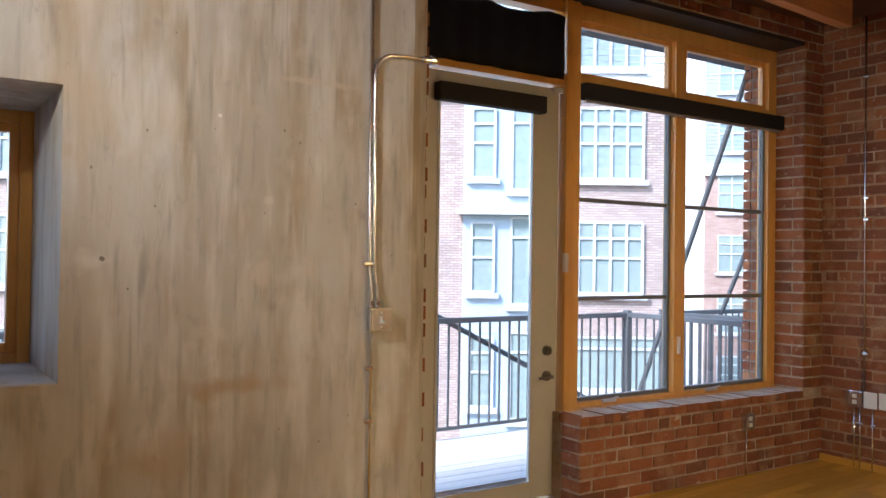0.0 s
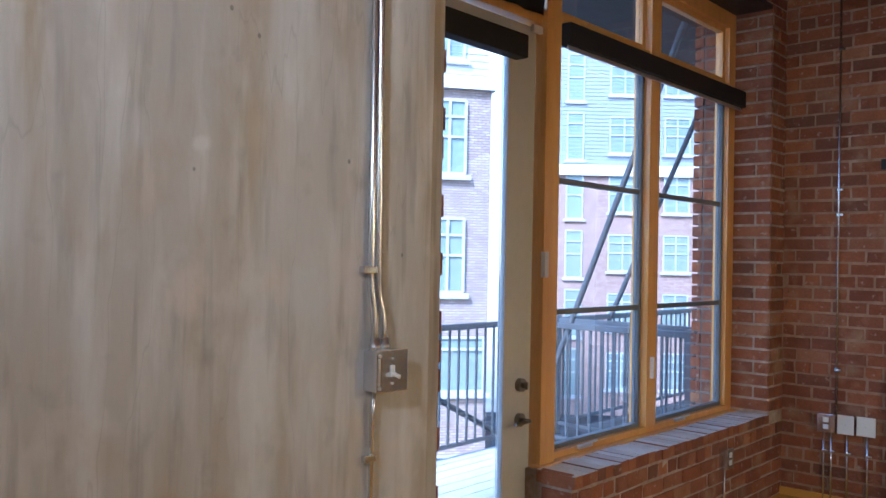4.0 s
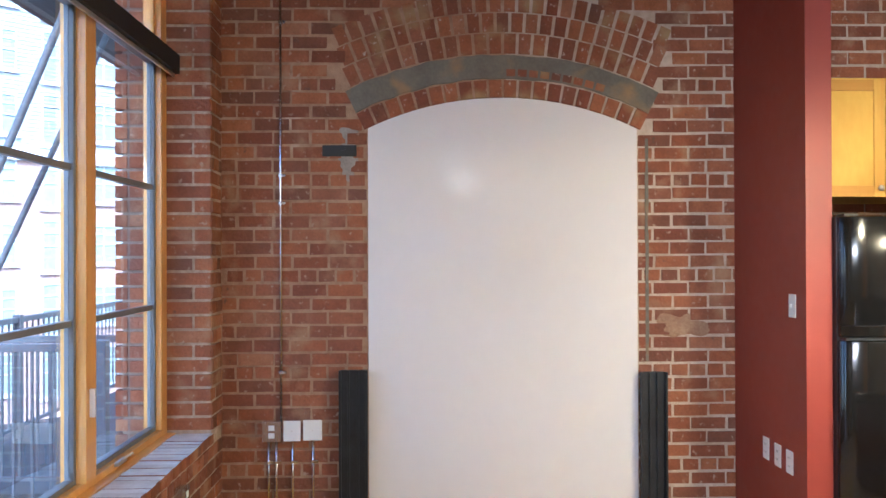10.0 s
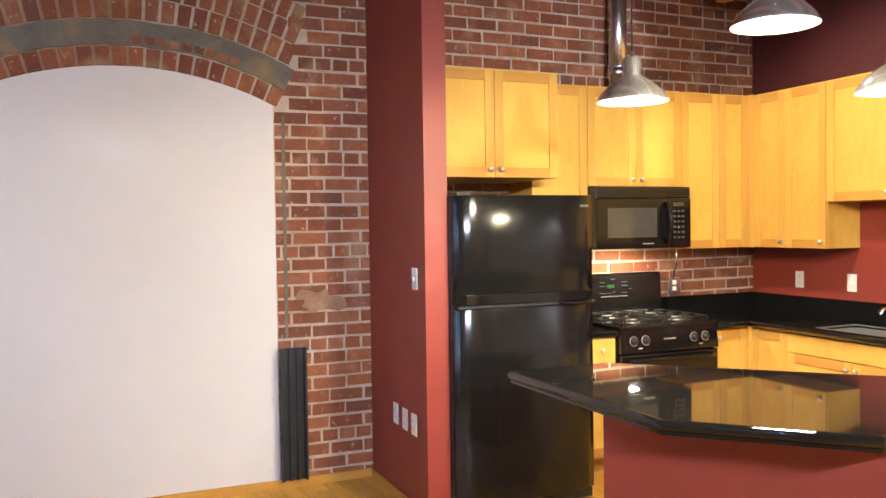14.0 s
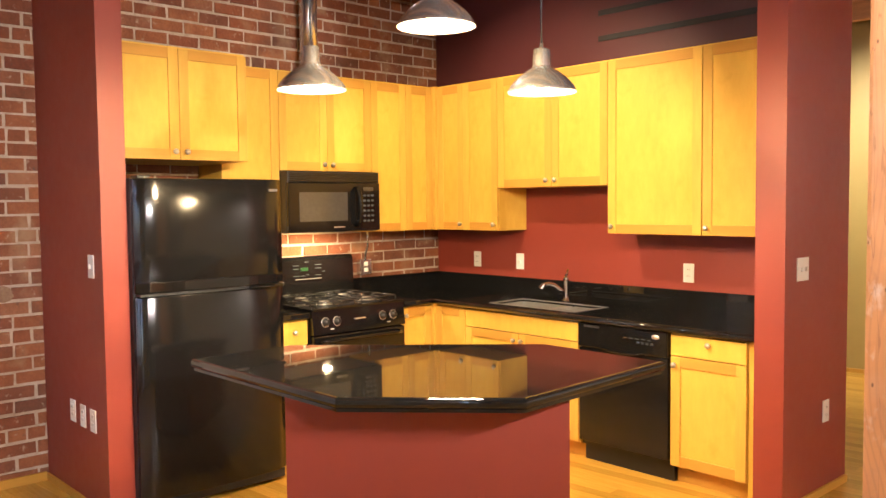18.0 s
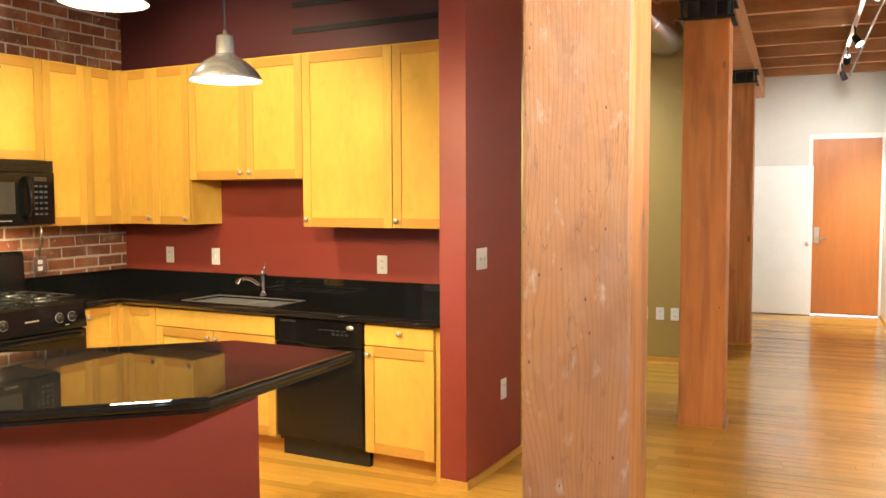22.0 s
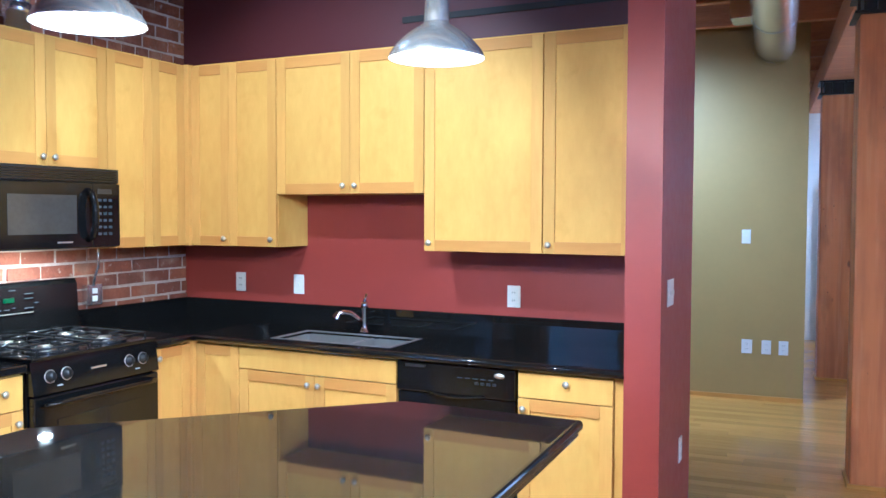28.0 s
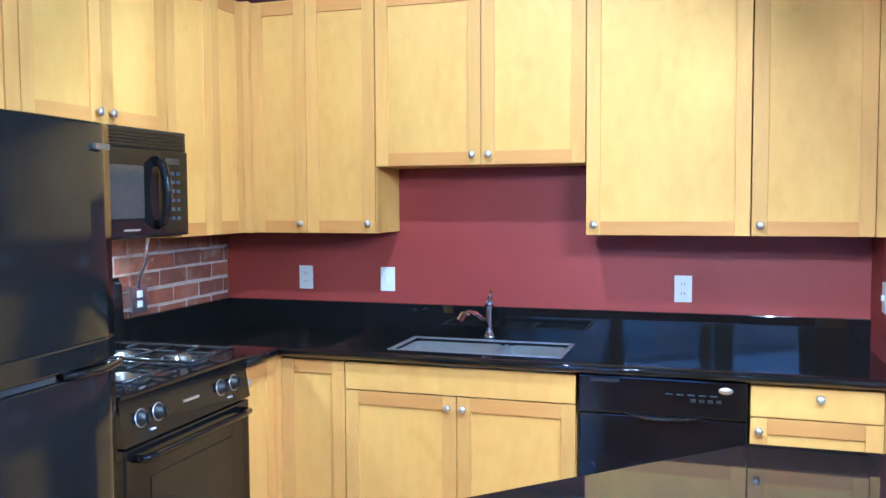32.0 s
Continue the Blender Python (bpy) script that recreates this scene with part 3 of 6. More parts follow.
# olive wall, white hall walls and plain closing walls, in the hall's own directions
bm = bmesh.new()
bbox(bm, 0.45, 4.6, -2.42, -2.27, -0.1, CEIL)
wall_olive = structure("wall_olive", bm, M_OLIVE, "olive green painted wall", "wall", HALL)
bm = bmesh.new()
bbox(bm, 0.45, 0.57, -3.02, -2.422, -0.1, CEIL)
bbox(bm, 0.45, 0.57, -6.15, -3.95, -0.1, CEIL)
bbox(bm, 0.45, 0.57, -3.95, -3.02, 2.08, CEIL)
wall_corridor = structure("wall_corridor", bm, M_WHITE, "white painted corridor wall", "wall", HALL)
bm = bmesh.new()
bbox(bm, -1.55, -1.43, -6.27, 2.4, -0.1, CEIL)
bbox(bm, -3.4, -1.55, 2.28, 2.4, -0.1, CEIL)
wall_hall = structure("wall_hall", bm, M_WHITE, "long white painted hall wall lit by spotlights", "wall", HALL)
bm = grid_wall((-1.43, -1.41, -0.565, 4.6), -6.27, -6.15, (-0.1, 2.29, CEIL), {(1, 0)})
wall_end = structure("wall_end", bm, M_CREAM, "white painted wall at the hall's end", "wall", HALL)
bm = solid(-7.3, -7.18, 0.0, 5.6, -0.1, CEIL)
structure("wall_west", bm, M_CONC, "plain concrete wall", "wall")

# baseboards
bm = bmesh.new()
bbox(bm, -1.43, -1.415, -6.15, 2.4, 0.0, 0.035)
structure("baseboard_hall", bm, M_MAPLE_H, "low honey wood shoe moulding", "baseboard", HALL)
bm = bmesh.new()
bbox(bm, 0.45, 4.2, -2.27, -2.25, 0.0, 0.035)
structure("baseboard_olive", bm, M_MAPLE_H, "low honey wood shoe moulding", "baseboard", HALL)
bm = bmesh.new()
bbox(bm, -0.935, 0.0, 3.085, 3.10, 0.0, 0.04)
bbox(bm, -0.935, -0.92, 2.955, 3.085, 0.0, 0.04)
structure("baseboard_fridge_wall", bm, M_MAPLE_H, "low honey wood shoe moulding", "baseboard")
bm = bmesh.new()
bbox(bm, -3.225, -3.21, -0.12, 0.655, 0.0, 0.04)
bbox(bm, -3.21, -3.06, 0.64, 0.655, 0.0, 0.04)
structure("baseboard_pier", bm, M_MAPLE_H, "low honey wood shoe moulding", "baseboard")
bm = bmesh.new()
bbox(bm, -0.02, 0.0, 3.10, WIN_Y, 0.0, 0.05)
structure("baseboard_brick", bm, M_MAPLE_H, "low honey wood shoe moulding at the brick wall", "baseboard")

# ---- timber posts, beam and joists ----


def timber_post(front, x0=0.0, x1=0.29, worn=False):
    post = thing("timber_post", "heavy rough-sawn fir post with scars and knots", "post", HALL @ pose(0, front, 0), "timber posts")
    shaft = part("shaft", solid(x0, x1, -0.29, 0.0, 0.0, 2.70, bevel=0.012), M_POST, post)
    if worn:
        shaft.data.materials.append(M_POSTW)
        for f in shaft.data.polygons:
            if f.normal.y > 0.5 or f.normal.x > 0.9:
                f.material_index = 1
    for dims in ((x0 - 0.015, x1 + 0.015, 0.0, 0.016), (x0 - 0.015, x1 + 0.015, -0.306, -0.29), (x0 - 0.016, x0, -0.29, 0.0), (x1, x1 + 0.016, -0.29, 0.0)):
        part("base_moulding", solid(*dims, 0.0, 0.022), M_MAPLE_H, post)
    cap = part("cap", solid(x0 - 0.03, x1 + 0.03, -0.32, 0.03, 2.70, 2.716, bevel=0.003), M_IRON, post, "black cast iron post cap with ribs")
    part("cap_plate", solid(x0 - 0.03, x1 + 0.03, -0.32, 0.03, 2.815, 2.83, bevel=0.003), M_IRON, cap)
    part("cap_core", solid(x0 + 0.02, x1 - 0.02, -0.27, -0.02, 2.716, 2.815), M_IRON, cap)
    for k in range(4):
        x = x0 - 0.01 + (x1 - x0 + 0.02) * k / 3
        part("rib", solid(x - 0.008, x + 0.008, -0.02, 0.03, 2.716, 2.815), M_IRON, cap)
    return post


timber_post(3.42, 0.0, 0.318, True)
timber_post(0.0)
timber_post(-3.42)
single("timber_beam", solid(-0.0, 0.29, -6.15, 6.6, 2.831, 3.08, bevel=0.01), M_BEAM, "heavy fir beam resting on the posts' iron caps", "beam", HALL)
y = -6.0
while y < 6.4:
    single("joist", solid(-1.42, 0.44 if y < -2.2 else 4.05, y - 0.04, y + 0.04, 3.081, CEIL - 0.003, bevel=0.006), M_BEAM, "exposed fir ceiling joist", "joist", HALL, "ceiling joists")
    y += 0.82

# ---- balcony door and window in the outer wall ----
FY = 6.365            # inner face of the window frame


def wood(bm, x0, x1, z0, z1, y0=FY, y1=FY + 0.10, bevel=0.004):
    return bbox(bm, x0, x1, y0, y1, z0, z1, bevel=bevel)


window = thing("window_1", "varnished fir window with two lights, transoms and black bars", "window", kind="structure")
bm = bmesh.new()
wood(bm, -2.455, -2.335, -0.02, 3.17, FY - 0.03)
part("post", bm, M_FIR, window)
bm = bmesh.new()
wood(bm, -2.335, JX, 3.07, 3.17)
wood(bm, -2.335, JX, 0.54, 0.588)
wood(bm, JX - 0.10, JX, 0.588, 3.07)
part("frame", bm, M_FIR, window)
bm = bmesh.new()
wood(bm, -1.412, -1.302, 0.588, 3.07, FY - 0.012)
part("mullion", bm, M_FIR, window)
bm = bmesh.new()
wood(bm, -2.335, -1.412, 2.60, 2.70)
wood(bm, -1.302, JX - 0.10, 2.60, 2.70)
part("transom_rail", bm, M_FIR, window)
bm = bmesh.new()
bbox(bm, -2.475, JX, FY - 0.05, FY + 0.02, 0.528, 0.556, bevel=0.008)
part("sill_board", bm, M_FIR, window, "pale varnished sill board")
for x0, x1 in ((-2.335, -1.412), (-1.302, JX - 0.10)):
    for z0, z1 in ((0.588, 2.60), (2.70, 3.07)):
        bm = bmesh.new()
        w = 0.035 if z0 > 2 else 0.024
        for dims in ((x0, x0 + w, z0, z1), (x1 - w, x1, z0, z1), (x0 + w, x1 - w, z0, z0 + w), (x0 + w, x1 - w, z1 - w, z1)):
            wood(bm, *dims, FY + 0.03, FY + 0.075, 0.003)
        sash = part("sash", bm, M_FIR if z0 > 2 else M_SASH, window)
        part("pane", solid(x0 + w, x1 - w, FY + 0.05, FY + 0.056, z0 + w, z1 - w), M_GLASS, sash).visible_shadow = False
    for z in (1.258, 1.905):
        part("glazing_bar", solid(x0 + 0.035, x1 - 0.035, FY + 0.035, FY + 0.07, z - 0.013, z + 0.013), M_SASH, window)
    bm = bmesh.new()
    xm = x0 + 0.3
    bbox(bm, xm - 0.06, xm + 0.06, FY - 0.02, FY, 0.572, 0.592, bevel=0.004)
    tube(bm, (xm, FY - 0.01, 0.59), (xm + 0.05, FY - 0.05, 0.61), 0.006)
    part("crank", bm, M_NICKEL, window)
bm = bmesh.new()
bbox(bm, -1.382, -1.367, FY - 0.035, FY - 0.012, 0.86, 0.98, bevel=0.003)
part("latch", bm, M_PLASTIC, window)

lintel = structure("lintel", solid(-4.0, JX - 0.001, WIN_Y + 0.005, FY + 0.12, 3.171, 3.20), M_IRON, "black steel lintel over the window", "lintel")
blind = thing("roller_blind", "rolled-up black blind across the window", "blind")
part("headbox", solid(-2.325, JX - 0.003, FY - 0.075, FY - 0.013, 2.545, 2.65, bevel=0.006), M_BLIND, blind)
part("bottom_bar", solid(-2.305, JX - 0.02, FY - 0.05, FY - 0.04, 2.525, 2.544), M_NICKEL, blind)

door = thing("door_1", "white balcony door with one tall pane, closed", "door", kind="structure")
DL, DR = -3.585, -2.475
bm = bmesh.new()
for dims in ((DL, DL + 0.185, 0.02, 2.60), (DR - 0.20, DR, 0.02, 2.60), (DL + 0.185, DR - 0.20, 0.02, 0.11), (DL + 0.185, DR - 0.20, 2.45, 2.60)):
    wood(bm, *dims, FY + 0.02, FY + 0.065)
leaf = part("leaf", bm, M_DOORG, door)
bm = bmesh.new()
for dims in ((DL + 0.185, DL + 0.20, 0.11, 2.45), (DR - 0.215, DR - 0.20, 0.11, 2.45), (DL + 0.20, DR - 0.215, 0.11, 0.125), (DL + 0.20, DR - 0.215, 2.435, 2.45)):
    wood(bm, *dims, FY + 0.012, FY + 0.02, 0.0)
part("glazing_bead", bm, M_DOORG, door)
part("pane", solid(DL + 0.20, DR - 0.215, FY + 0.04, FY + 0.046, 0.125, 2.435), M_GLASS, door).visible_shadow = False
bm = bmesh.new()
wood(bm, DL - 0.6, DL, -0.02, 3.17)
wood(bm, DL, -2.455, 2.62, 2.70)
wood(bm, DL, -2.455, 3.09, 3.17)
part("frame", bm, M_FIR, door)
bm = bmesh.new()
tube(bm, (-2.56, FY + 0.021, 0.935), (-2.56, FY - 0.002, 0.935), 0.031, segs=24)
tube(bm, (-2.56, FY - 0.002, 0.935), (-2.56, FY - 0.022, 0.935), 0.014, segs=16)
bbox(bm, -2.564, -2.556, FY - 0.03, FY - 0.02, 0.918, 0.952)
part("deadbolt", bm, M_BRONZE, door)
bm = bmesh.new()
tube(bm, (-2.56, FY + 0.021, 0.775), (-2.56, FY + 0.002, 0.775), 0.031, segs=24)
tube(bm, (-2.56, FY + 0.002, 0.775), (-2.56, FY - 0.045, 0.775), 0.011, segs=16)
pipe(bm, [(-2.56, FY - 0.045, 0.775), (-2.61, FY - 0.05, 0.777), (-2.665, FY - 0.045, 0.772)], 0.009)
part("lever", bm, M_BRONZE, door)
part("strike_plate", solid(-2.476, -2.445, FY - 0.055, FY - 0.03, 1.43, 1.55, bevel=0.004), M_NICKEL, door)
part("door_contact", solid(-2.545, -2.475, FY - 0.02, FY + 0.0, 2.565, 2.60, bevel=0.004), M_PLASTIC, door, "small white alarm contact")

dblind = thing("roller_blind", "rolled-up black blind on the balcony door", "blind")
part("headbox", solid(DL + 0.15, -2.64, FY - 0.06, FY + 0.01, 2.415, 2.52, bevel=0.006), M_BLIND, dblind)
bm = bmesh.new()
cols = 44
cloth = []
for k in range(cols + 1):
    u = k / cols
    top = 3.075 - 0.03 * abs(math.sin(u * 7.1)) - 0.02 * (1 - abs(2 * u - 0.85))
    cloth.append([bm.verts.new((DL + 0.005 + 1.115 * u, FY - 0.018 - 0.006 * math.sin(u * 41) - 0.012 * (abs(u - 0.45) < 0.04) - 0.004 * math.sin(v * 9 + u * 5), 2.655 + (top - 2.655) * v)) for v in (0, 0.25, 0.5, 0.75, 0.93, 1)])
for p, q in zip(cloth, cloth[1:]):
    for v in range(5):
        bm.faces.new((p[v], q[v], q[v + 1], p[v + 1])).smooth = True
bmesh.ops.solidify(bm, geom=bm.faces[:], thickness=0.006)
single("transom_curtain", bm, M_BLIND, "black cloth stretched over the transom above the balcony door", "curtain")

# the small window in the concrete
structure("window_sill", solid(-6.648, -5.532, CONC_Y + 0.002, 6.258, 1.031, 1.037), M_SILLC, "whitewashed concrete sill with dark specks", "sill")
cw = thing("window_2", "varnished fir window set deep in the concrete", "window", kind="structure")
bm = bmesh.new()
for dims in ((-5.58, -5.53, 1.03, 2.10), (-6.65, -6.60, 1.03, 2.10), (-6.60, -5.58, 2.05, 2.10), (-6.60, -5.58, 1.03, 1.08)):
    bbox(bm, dims[0], dims[1], 6.26, 6.38, dims[2], dims[3], bevel=0.005)
part("frame", bm, M_FIR, cw)
bm = bmesh.new()
for dims in ((-5.62, -5.58, 1.08, 2.05), (-6.60, -6.56, 1.08, 2.05), (-6.56, -5.62, 2.01, 2.05), (-6.56, -5.62, 1.08, 1.12)):
    bbox(bm, dims[0], dims[1], 6.29, 6.35, dims[2], dims[3], bevel=0.004)
sash = part("sash", bm, M_FIR, cw)
part("pane", solid(-6.56, -5.62, 6.315, 6.321, 1.12, 2.01), M_GLASS, sash).visible_shadow = False

# ---- white arched infill, steel jambs and stone band in the brick wall ----
PY0, PY1, SPRING, CROWN = 3.67, 5.263, 2.28, 2.462


def arc(y0, y1, z_spring, z_crown, n=24):
    c, w, h = (y0 + y1) / 2, (y1 - y0) / 2, z_crown - z_spring
    r = (w * w + h * h) / (2 * h)
    a = math.asin(w / r)
    return [(c + r * math.sin(-a + 2 * a * k / n), z_crown - r + r * math.cos(-a + 2 * a * k / n)) for k in range(n + 1)]


outline = [(PY0, 0.03)] + arc(PY0, PY1, SPRING, CROWN) + [(PY1, 0.03)]
bm = bmesh.new()
va = [bm.verts.new((-0.004, y, z)) for y, z in outline]
vb = [bm.verts.new((0.05, y, z)) for y, z in outline]
bm.faces.new(va)
bm.faces.new(vb[::-1])
for k in range(len(va)):
    bm.faces.new((va[k], vb[k], vb[(k + 1) % len(va)], va[(k + 1) % len(va)]))
bmesh.ops.recalc_face_normals(bm, faces=bm.faces)
structure("arched_panel", bm, M_PANEL, "white painted infill of a bricked-up arched opening", "panel")

for y0, y1, top in ((5.266, 5.433, 0.866), (3.51, 3.667, 0.842)):
    post = thing("steel_jamb", "blackened steel channel guard beside the white panel", "steel guard", pose(0, 0, 0), "steel guards")
    bm = bmesh.new()
    bbox(bm, -0.045, -0.035, y0, y1, 0.05, top, bevel=0.003)
    bbox(bm, -0.075, -0.045, y0, y0 + 0.014, 0.05, top, bevel=0.003)
    bbox(bm, -0.06, -0.045, y0 + 0.05, y0 + 0.062, 0.05, top, bevel=0.002)
    bbox(bm, -0.06, -0.045, y1 - 0.062, y1 - 0.05, 0.05, top, bevel=0.002)
    bbox(bm, -0.075, -0.045, y1 - 0.014, y1, 0.05, top, bevel=0.003)
    bbox(bm, -0.035, 0.0, y0 + 0.01, y1 - 0.01, 0.05, top - 0.004)
    part("channel", bm, M_IRON, post)

bm = bmesh.new()
zs = [0.90 + 0.04 * k for k in range(34)]
for za, zb in zip(zs, zs[1:]):
    w = 0.009 + 0.005 * noise.noise(Vector((0, 3.1, za * 9)))
    y = 3.612 + 0.004 * noise.noise(Vector((5, 0, za * 5)))
    bbox(bm, -0.007, 0.004, y - w, y + w, za, zb + 0.001)
single("cement_seam", bm, M_STONE, "grey cement seam running up the brick beside the white panel", "seam")
bm = bmesh.new()
tube(bm, (-4.96, CONC_Y + 0.002, 2.05), (-4.96, CONC_Y - 0.008, 2.05), 0.009, 0.006, segs=12)
single("wall_screw", bm, M_PLASTIC, "white screw cap in the concrete wall", "screw")
# ---- electrical ----


def plate(m, kind="outlet", label="", group="wall plates", w=0.075, h=0.118):
    """A wall plate that faces local -y, centred on the origin."""
    ob = thing("wall_outlet" if kind == "outlet" else "light_switch", label or ("white wall outlet plate" if kind == "outlet" else "white wall switch plate"), "outlet" if kind == "outlet" else "switch", m, group)
    part("plate", solid(-w / 2, w / 2, -0.006, 0.0, -h / 2, h / 2, bevel=0.0025), M_PLASTIC, ob)
    if kind == "outlet":
        for z in (-0.021, 0.021):
            soc = part("socket", solid(-0.017, 0.017, -0.008, -0.006, z - 0.014, z + 0.014, bevel=0.0015), M_PLASTIC, ob)
            bm = bmesh.new()
            bbox(bm, -0.008, -0.0055, -0.0085, -0.008, z - 0.004, z + 0.006)
            bbox(bm, 0.0055, 0.008, -0.0085, -0.008, z - 0.004, z + 0.006)
            part("slot", bm, M_SLOT, soc)
    else:
        n = max(1, round(w / 0.06))
        for k in range(n):
            x = (k - (n - 1) / 2) * 0.046
            bm = bmesh.new()
            bbox(bm, x - 0.005, x + 0.005, -0.016, -0.006, -0.012, 0.010, bevel=0.002)
            part("toggle", bm, M_PLASTIC, ob)
    return ob


plate(pose(-0.455, 0.0, 1.135, 0, 0, 180), "outlet", "pale grey wall outlet on the red wall")
plate(pose(-0.90, 0.0, 1.135, 0, 0, 180), "switch", "cream rocker switch on the red wall")
plate(pose(-2.302, 0.0, 1.124, 0, 0, 180), "outlet", "pale grey wall outlet on the red wall", w=0.075)
plate(pose(-0.775, 3.085, 1.273, 0, 0, 180), "switch", "white wall switch on the red stub wall")
for x, z in ((-0.447, 0.482), (-0.595, 0.478), (-0.735, 0.476)):
    plate(pose(x, 3.085, z, 0, 0, 180), "outlet", "white outlet plate low on the red stub wall")
plate(pose(-3.21, 0.45, 1.222, 0, 0, -90), "switch", "white double switch plate on the red pier", w=0.13)
plate(pose(-3.21, 0.15, 0.445, 0, 0, -90), "outlet", "white outlet plate low on the red pier")
for y in (0.30, 0.42):
    plate(pose(-3.055, y, 1.14, 0, 0, 90), "switch", "cream switch plate on the pier's inner face")
plate(HALL @ pose(0.92, -2.27, 1.385, 0, 0, 180), "switch", "small white thermostat on the olive wall", w=0.07)
for x, w in ((0.90, 0.085), (0.745, 0.075), (0.61, 0.075)):
    plate(HALL @ pose(x, -2.27, 0.45, 0, 0, 180), "outlet", "white outlet plate low on the olive wall", w=w)


def metal_box(m, face, w=0.11, h=0.115, d=0.045, group="surface boxes"):
    ob = thing("surface_box", f"galvanised surface-mounted box with a {face} cover", "junction box", m, group)
    part("box", solid(-w / 2, w / 2, -d, 0.0, -h / 2, h / 2, bevel=0.004), M_GALV, ob)
    cover = part("cover", solid(-w / 2 - 0.002, w / 2 + 0.002, -d - 0.006, -d, -h / 2 - 0.002, h / 2 + 0.002, bevel=0.002), M_PLASTIC if face == "white" else M_GALV, ob)
    if face == "steel outlet":
        for z in (-0.022, 0.022):
            part("socket", solid(-0.017, 0.017, -d - 0.009, -d - 0.006, z - 0.015, z + 0.015, bevel=0.002), M_PLASTIC, ob)
    if face == "steel switch":
        bm = bmesh.new()
        bbox(bm, -0.0055, 0.0055, -d - 0.010, -d - 0.006, -0.014, 0.014, bevel=0.001)
        pipe(bm, [(0, -d - 0.008, -0.004), (0.003, -d - 0.017, -0.010), (0.005, -d - 0.026, -0.013)], 0.0055, 8)
        part("toggle", bm, M_PLASTIC, ob)
        for x, z in ((-0.042, 0.038), (-0.042, -0.040), (0.0, 0.030), (0.0, -0.030)):
            part("screw", tube(bmesh.new(), (x, -d - 0.006, z), (x, -d - 0.009, z), 0.0045 if x else 0.003, segs=10), M_NICKEL, ob)
        part("cover_lip", solid(-w / 2 + 0.004, -w / 2 + 0.009, -d - 0.009, -d - 0.006, -0.034, 0.032, bevel=0.001), M_NICKEL, ob)
    if face == "white":
        part("screw", tube(bmesh.new(), (0, -d - 0.006, 0), (0, -d - 0.009, 0), 0.005, segs=8), M_NICKEL, ob)
    return ob


metal_box(pose(0, 5.823, 0.512, 0, 0, -90), "steel outlet", 0.105)
metal_box(pose(0, 5.705, 0.516, 0, 0, -90), "white", 0.095)
metal_box(pose(0, 5.586, 0.52, 0, 0, -90), "white", 0.105)
metal_box(pose(-0.93, WIN_Y, 0.385, 0, 0, 0), "steel outlet", 0.085, 0.115)
metal_box(pose(-4.247, CONC_Y, 1.231, 0, 0, 0), "steel switch", 0.102, 0.098, 0.044)
metal_box(pose(0.0, 0.79, 1.10, 0, 0, -90), "steel outlet", 0.10, 0.115)


def conduit(pts, label, straps=(), wall="y", r=0.009, name="conduit"):
    ob = thing(name, label, "conduit", group="conduits")
    part("tube", pipe(bmesh.new(), pts, r), M_GALV, ob)
    for x, y, z in straps:
        bm = bmesh.new()
        if wall == "y":
            bbox(bm, x - r - 0.022, x + r + 0.004, y - r - 0.003, y + r, z - 0.009, z + 0.009, bevel=0.003)
        else:
            bbox(bm, x - r - 0.003, x + r, y - r - 0.022, y + r + 0.004, z - 0.009, z + 0.009, bevel=0.003)
        part("strap", bm, M_GALV, ob)
    return ob


cy = CONC_Y - 0.014
bend = [(-4.275, cy, 2.25)] + [(-4.275 + 0.10 - 0.10 * math.cos(a), cy, 2.30 + 0.10 * math.sin(a)) for a in [radians(d) for d in range(0, 91, 15)]] + [(-4.06, cy, 2.405), (-3.97, cy, 2.405)]
conduit([(-4.254, CONC_Y - 0.026, 1.272), (-4.254, CONC_Y - 0.024, 1.33), (-4.255, CONC_Y - 0.022, 1.36), (-4.258, CONC_Y - 0.018, 1.385), (-4.263, cy, 1.41), (-4.267, cy, 1.435), (-4.268, cy, 1.48), (-4.275, cy, 2.20)] + bend, "bright steel conduit bending over to the balcony door")
conduit([(-4.284, CONC_Y - 0.026, 1.272), (-4.284, CONC_Y - 0.024, 1.33), (-4.286, CONC_Y - 0.020, 1.38), (-4.290, cy, 1.43), (-4.291, cy, 1.48), (-4.296, cy, 3.35)], "bright steel conduit running up the concrete wall", [(-4.291, cy, 1.474)])
for x in (-4.254, -4.284):
    bm = lathe(bmesh.new(), [(0.0, 0.0), (0.0155, 0.0), (0.0155, 0.014), (0.013, 0.016), (0.013, 0.03), (0.0, 0.03)], 12, (x, CONC_Y - 0.026, 1.280))
    single("box_connector", bm, M_GALV, "steel connector where a conduit enters the switch box", "connector", group="box connectors")
conduit([(-4.278, CONC_Y - 0.02, 1.185), (-4.278, cy, 1.12), (-4.278, cy, 0.0)], "thin painted conduit running down the concrete wall", [(-4.278, cy, 1.02), (-4.278, cy, 0.79)], r=0.006)
connector = single("conduit_connector", tube(tube(bmesh.new(), (-4.03, cy, 2.405), (-3.955, cy, 2.405), 0.016), (-3.99, cy, 2.405), (-3.97, cy, 2.405), 0.022), M_GALV, "steel conduit connector at the concrete's edge", "connector")
bx = -0.014
conduit([(bx, 5.772, 0.56), (bx, 5.772, 3.35)], "thin steel conduit up the brick wall", [(bx, 5.772, z) for z in (0.85, 1.84, 2.0, 2.90)], "x", r=0.0075)
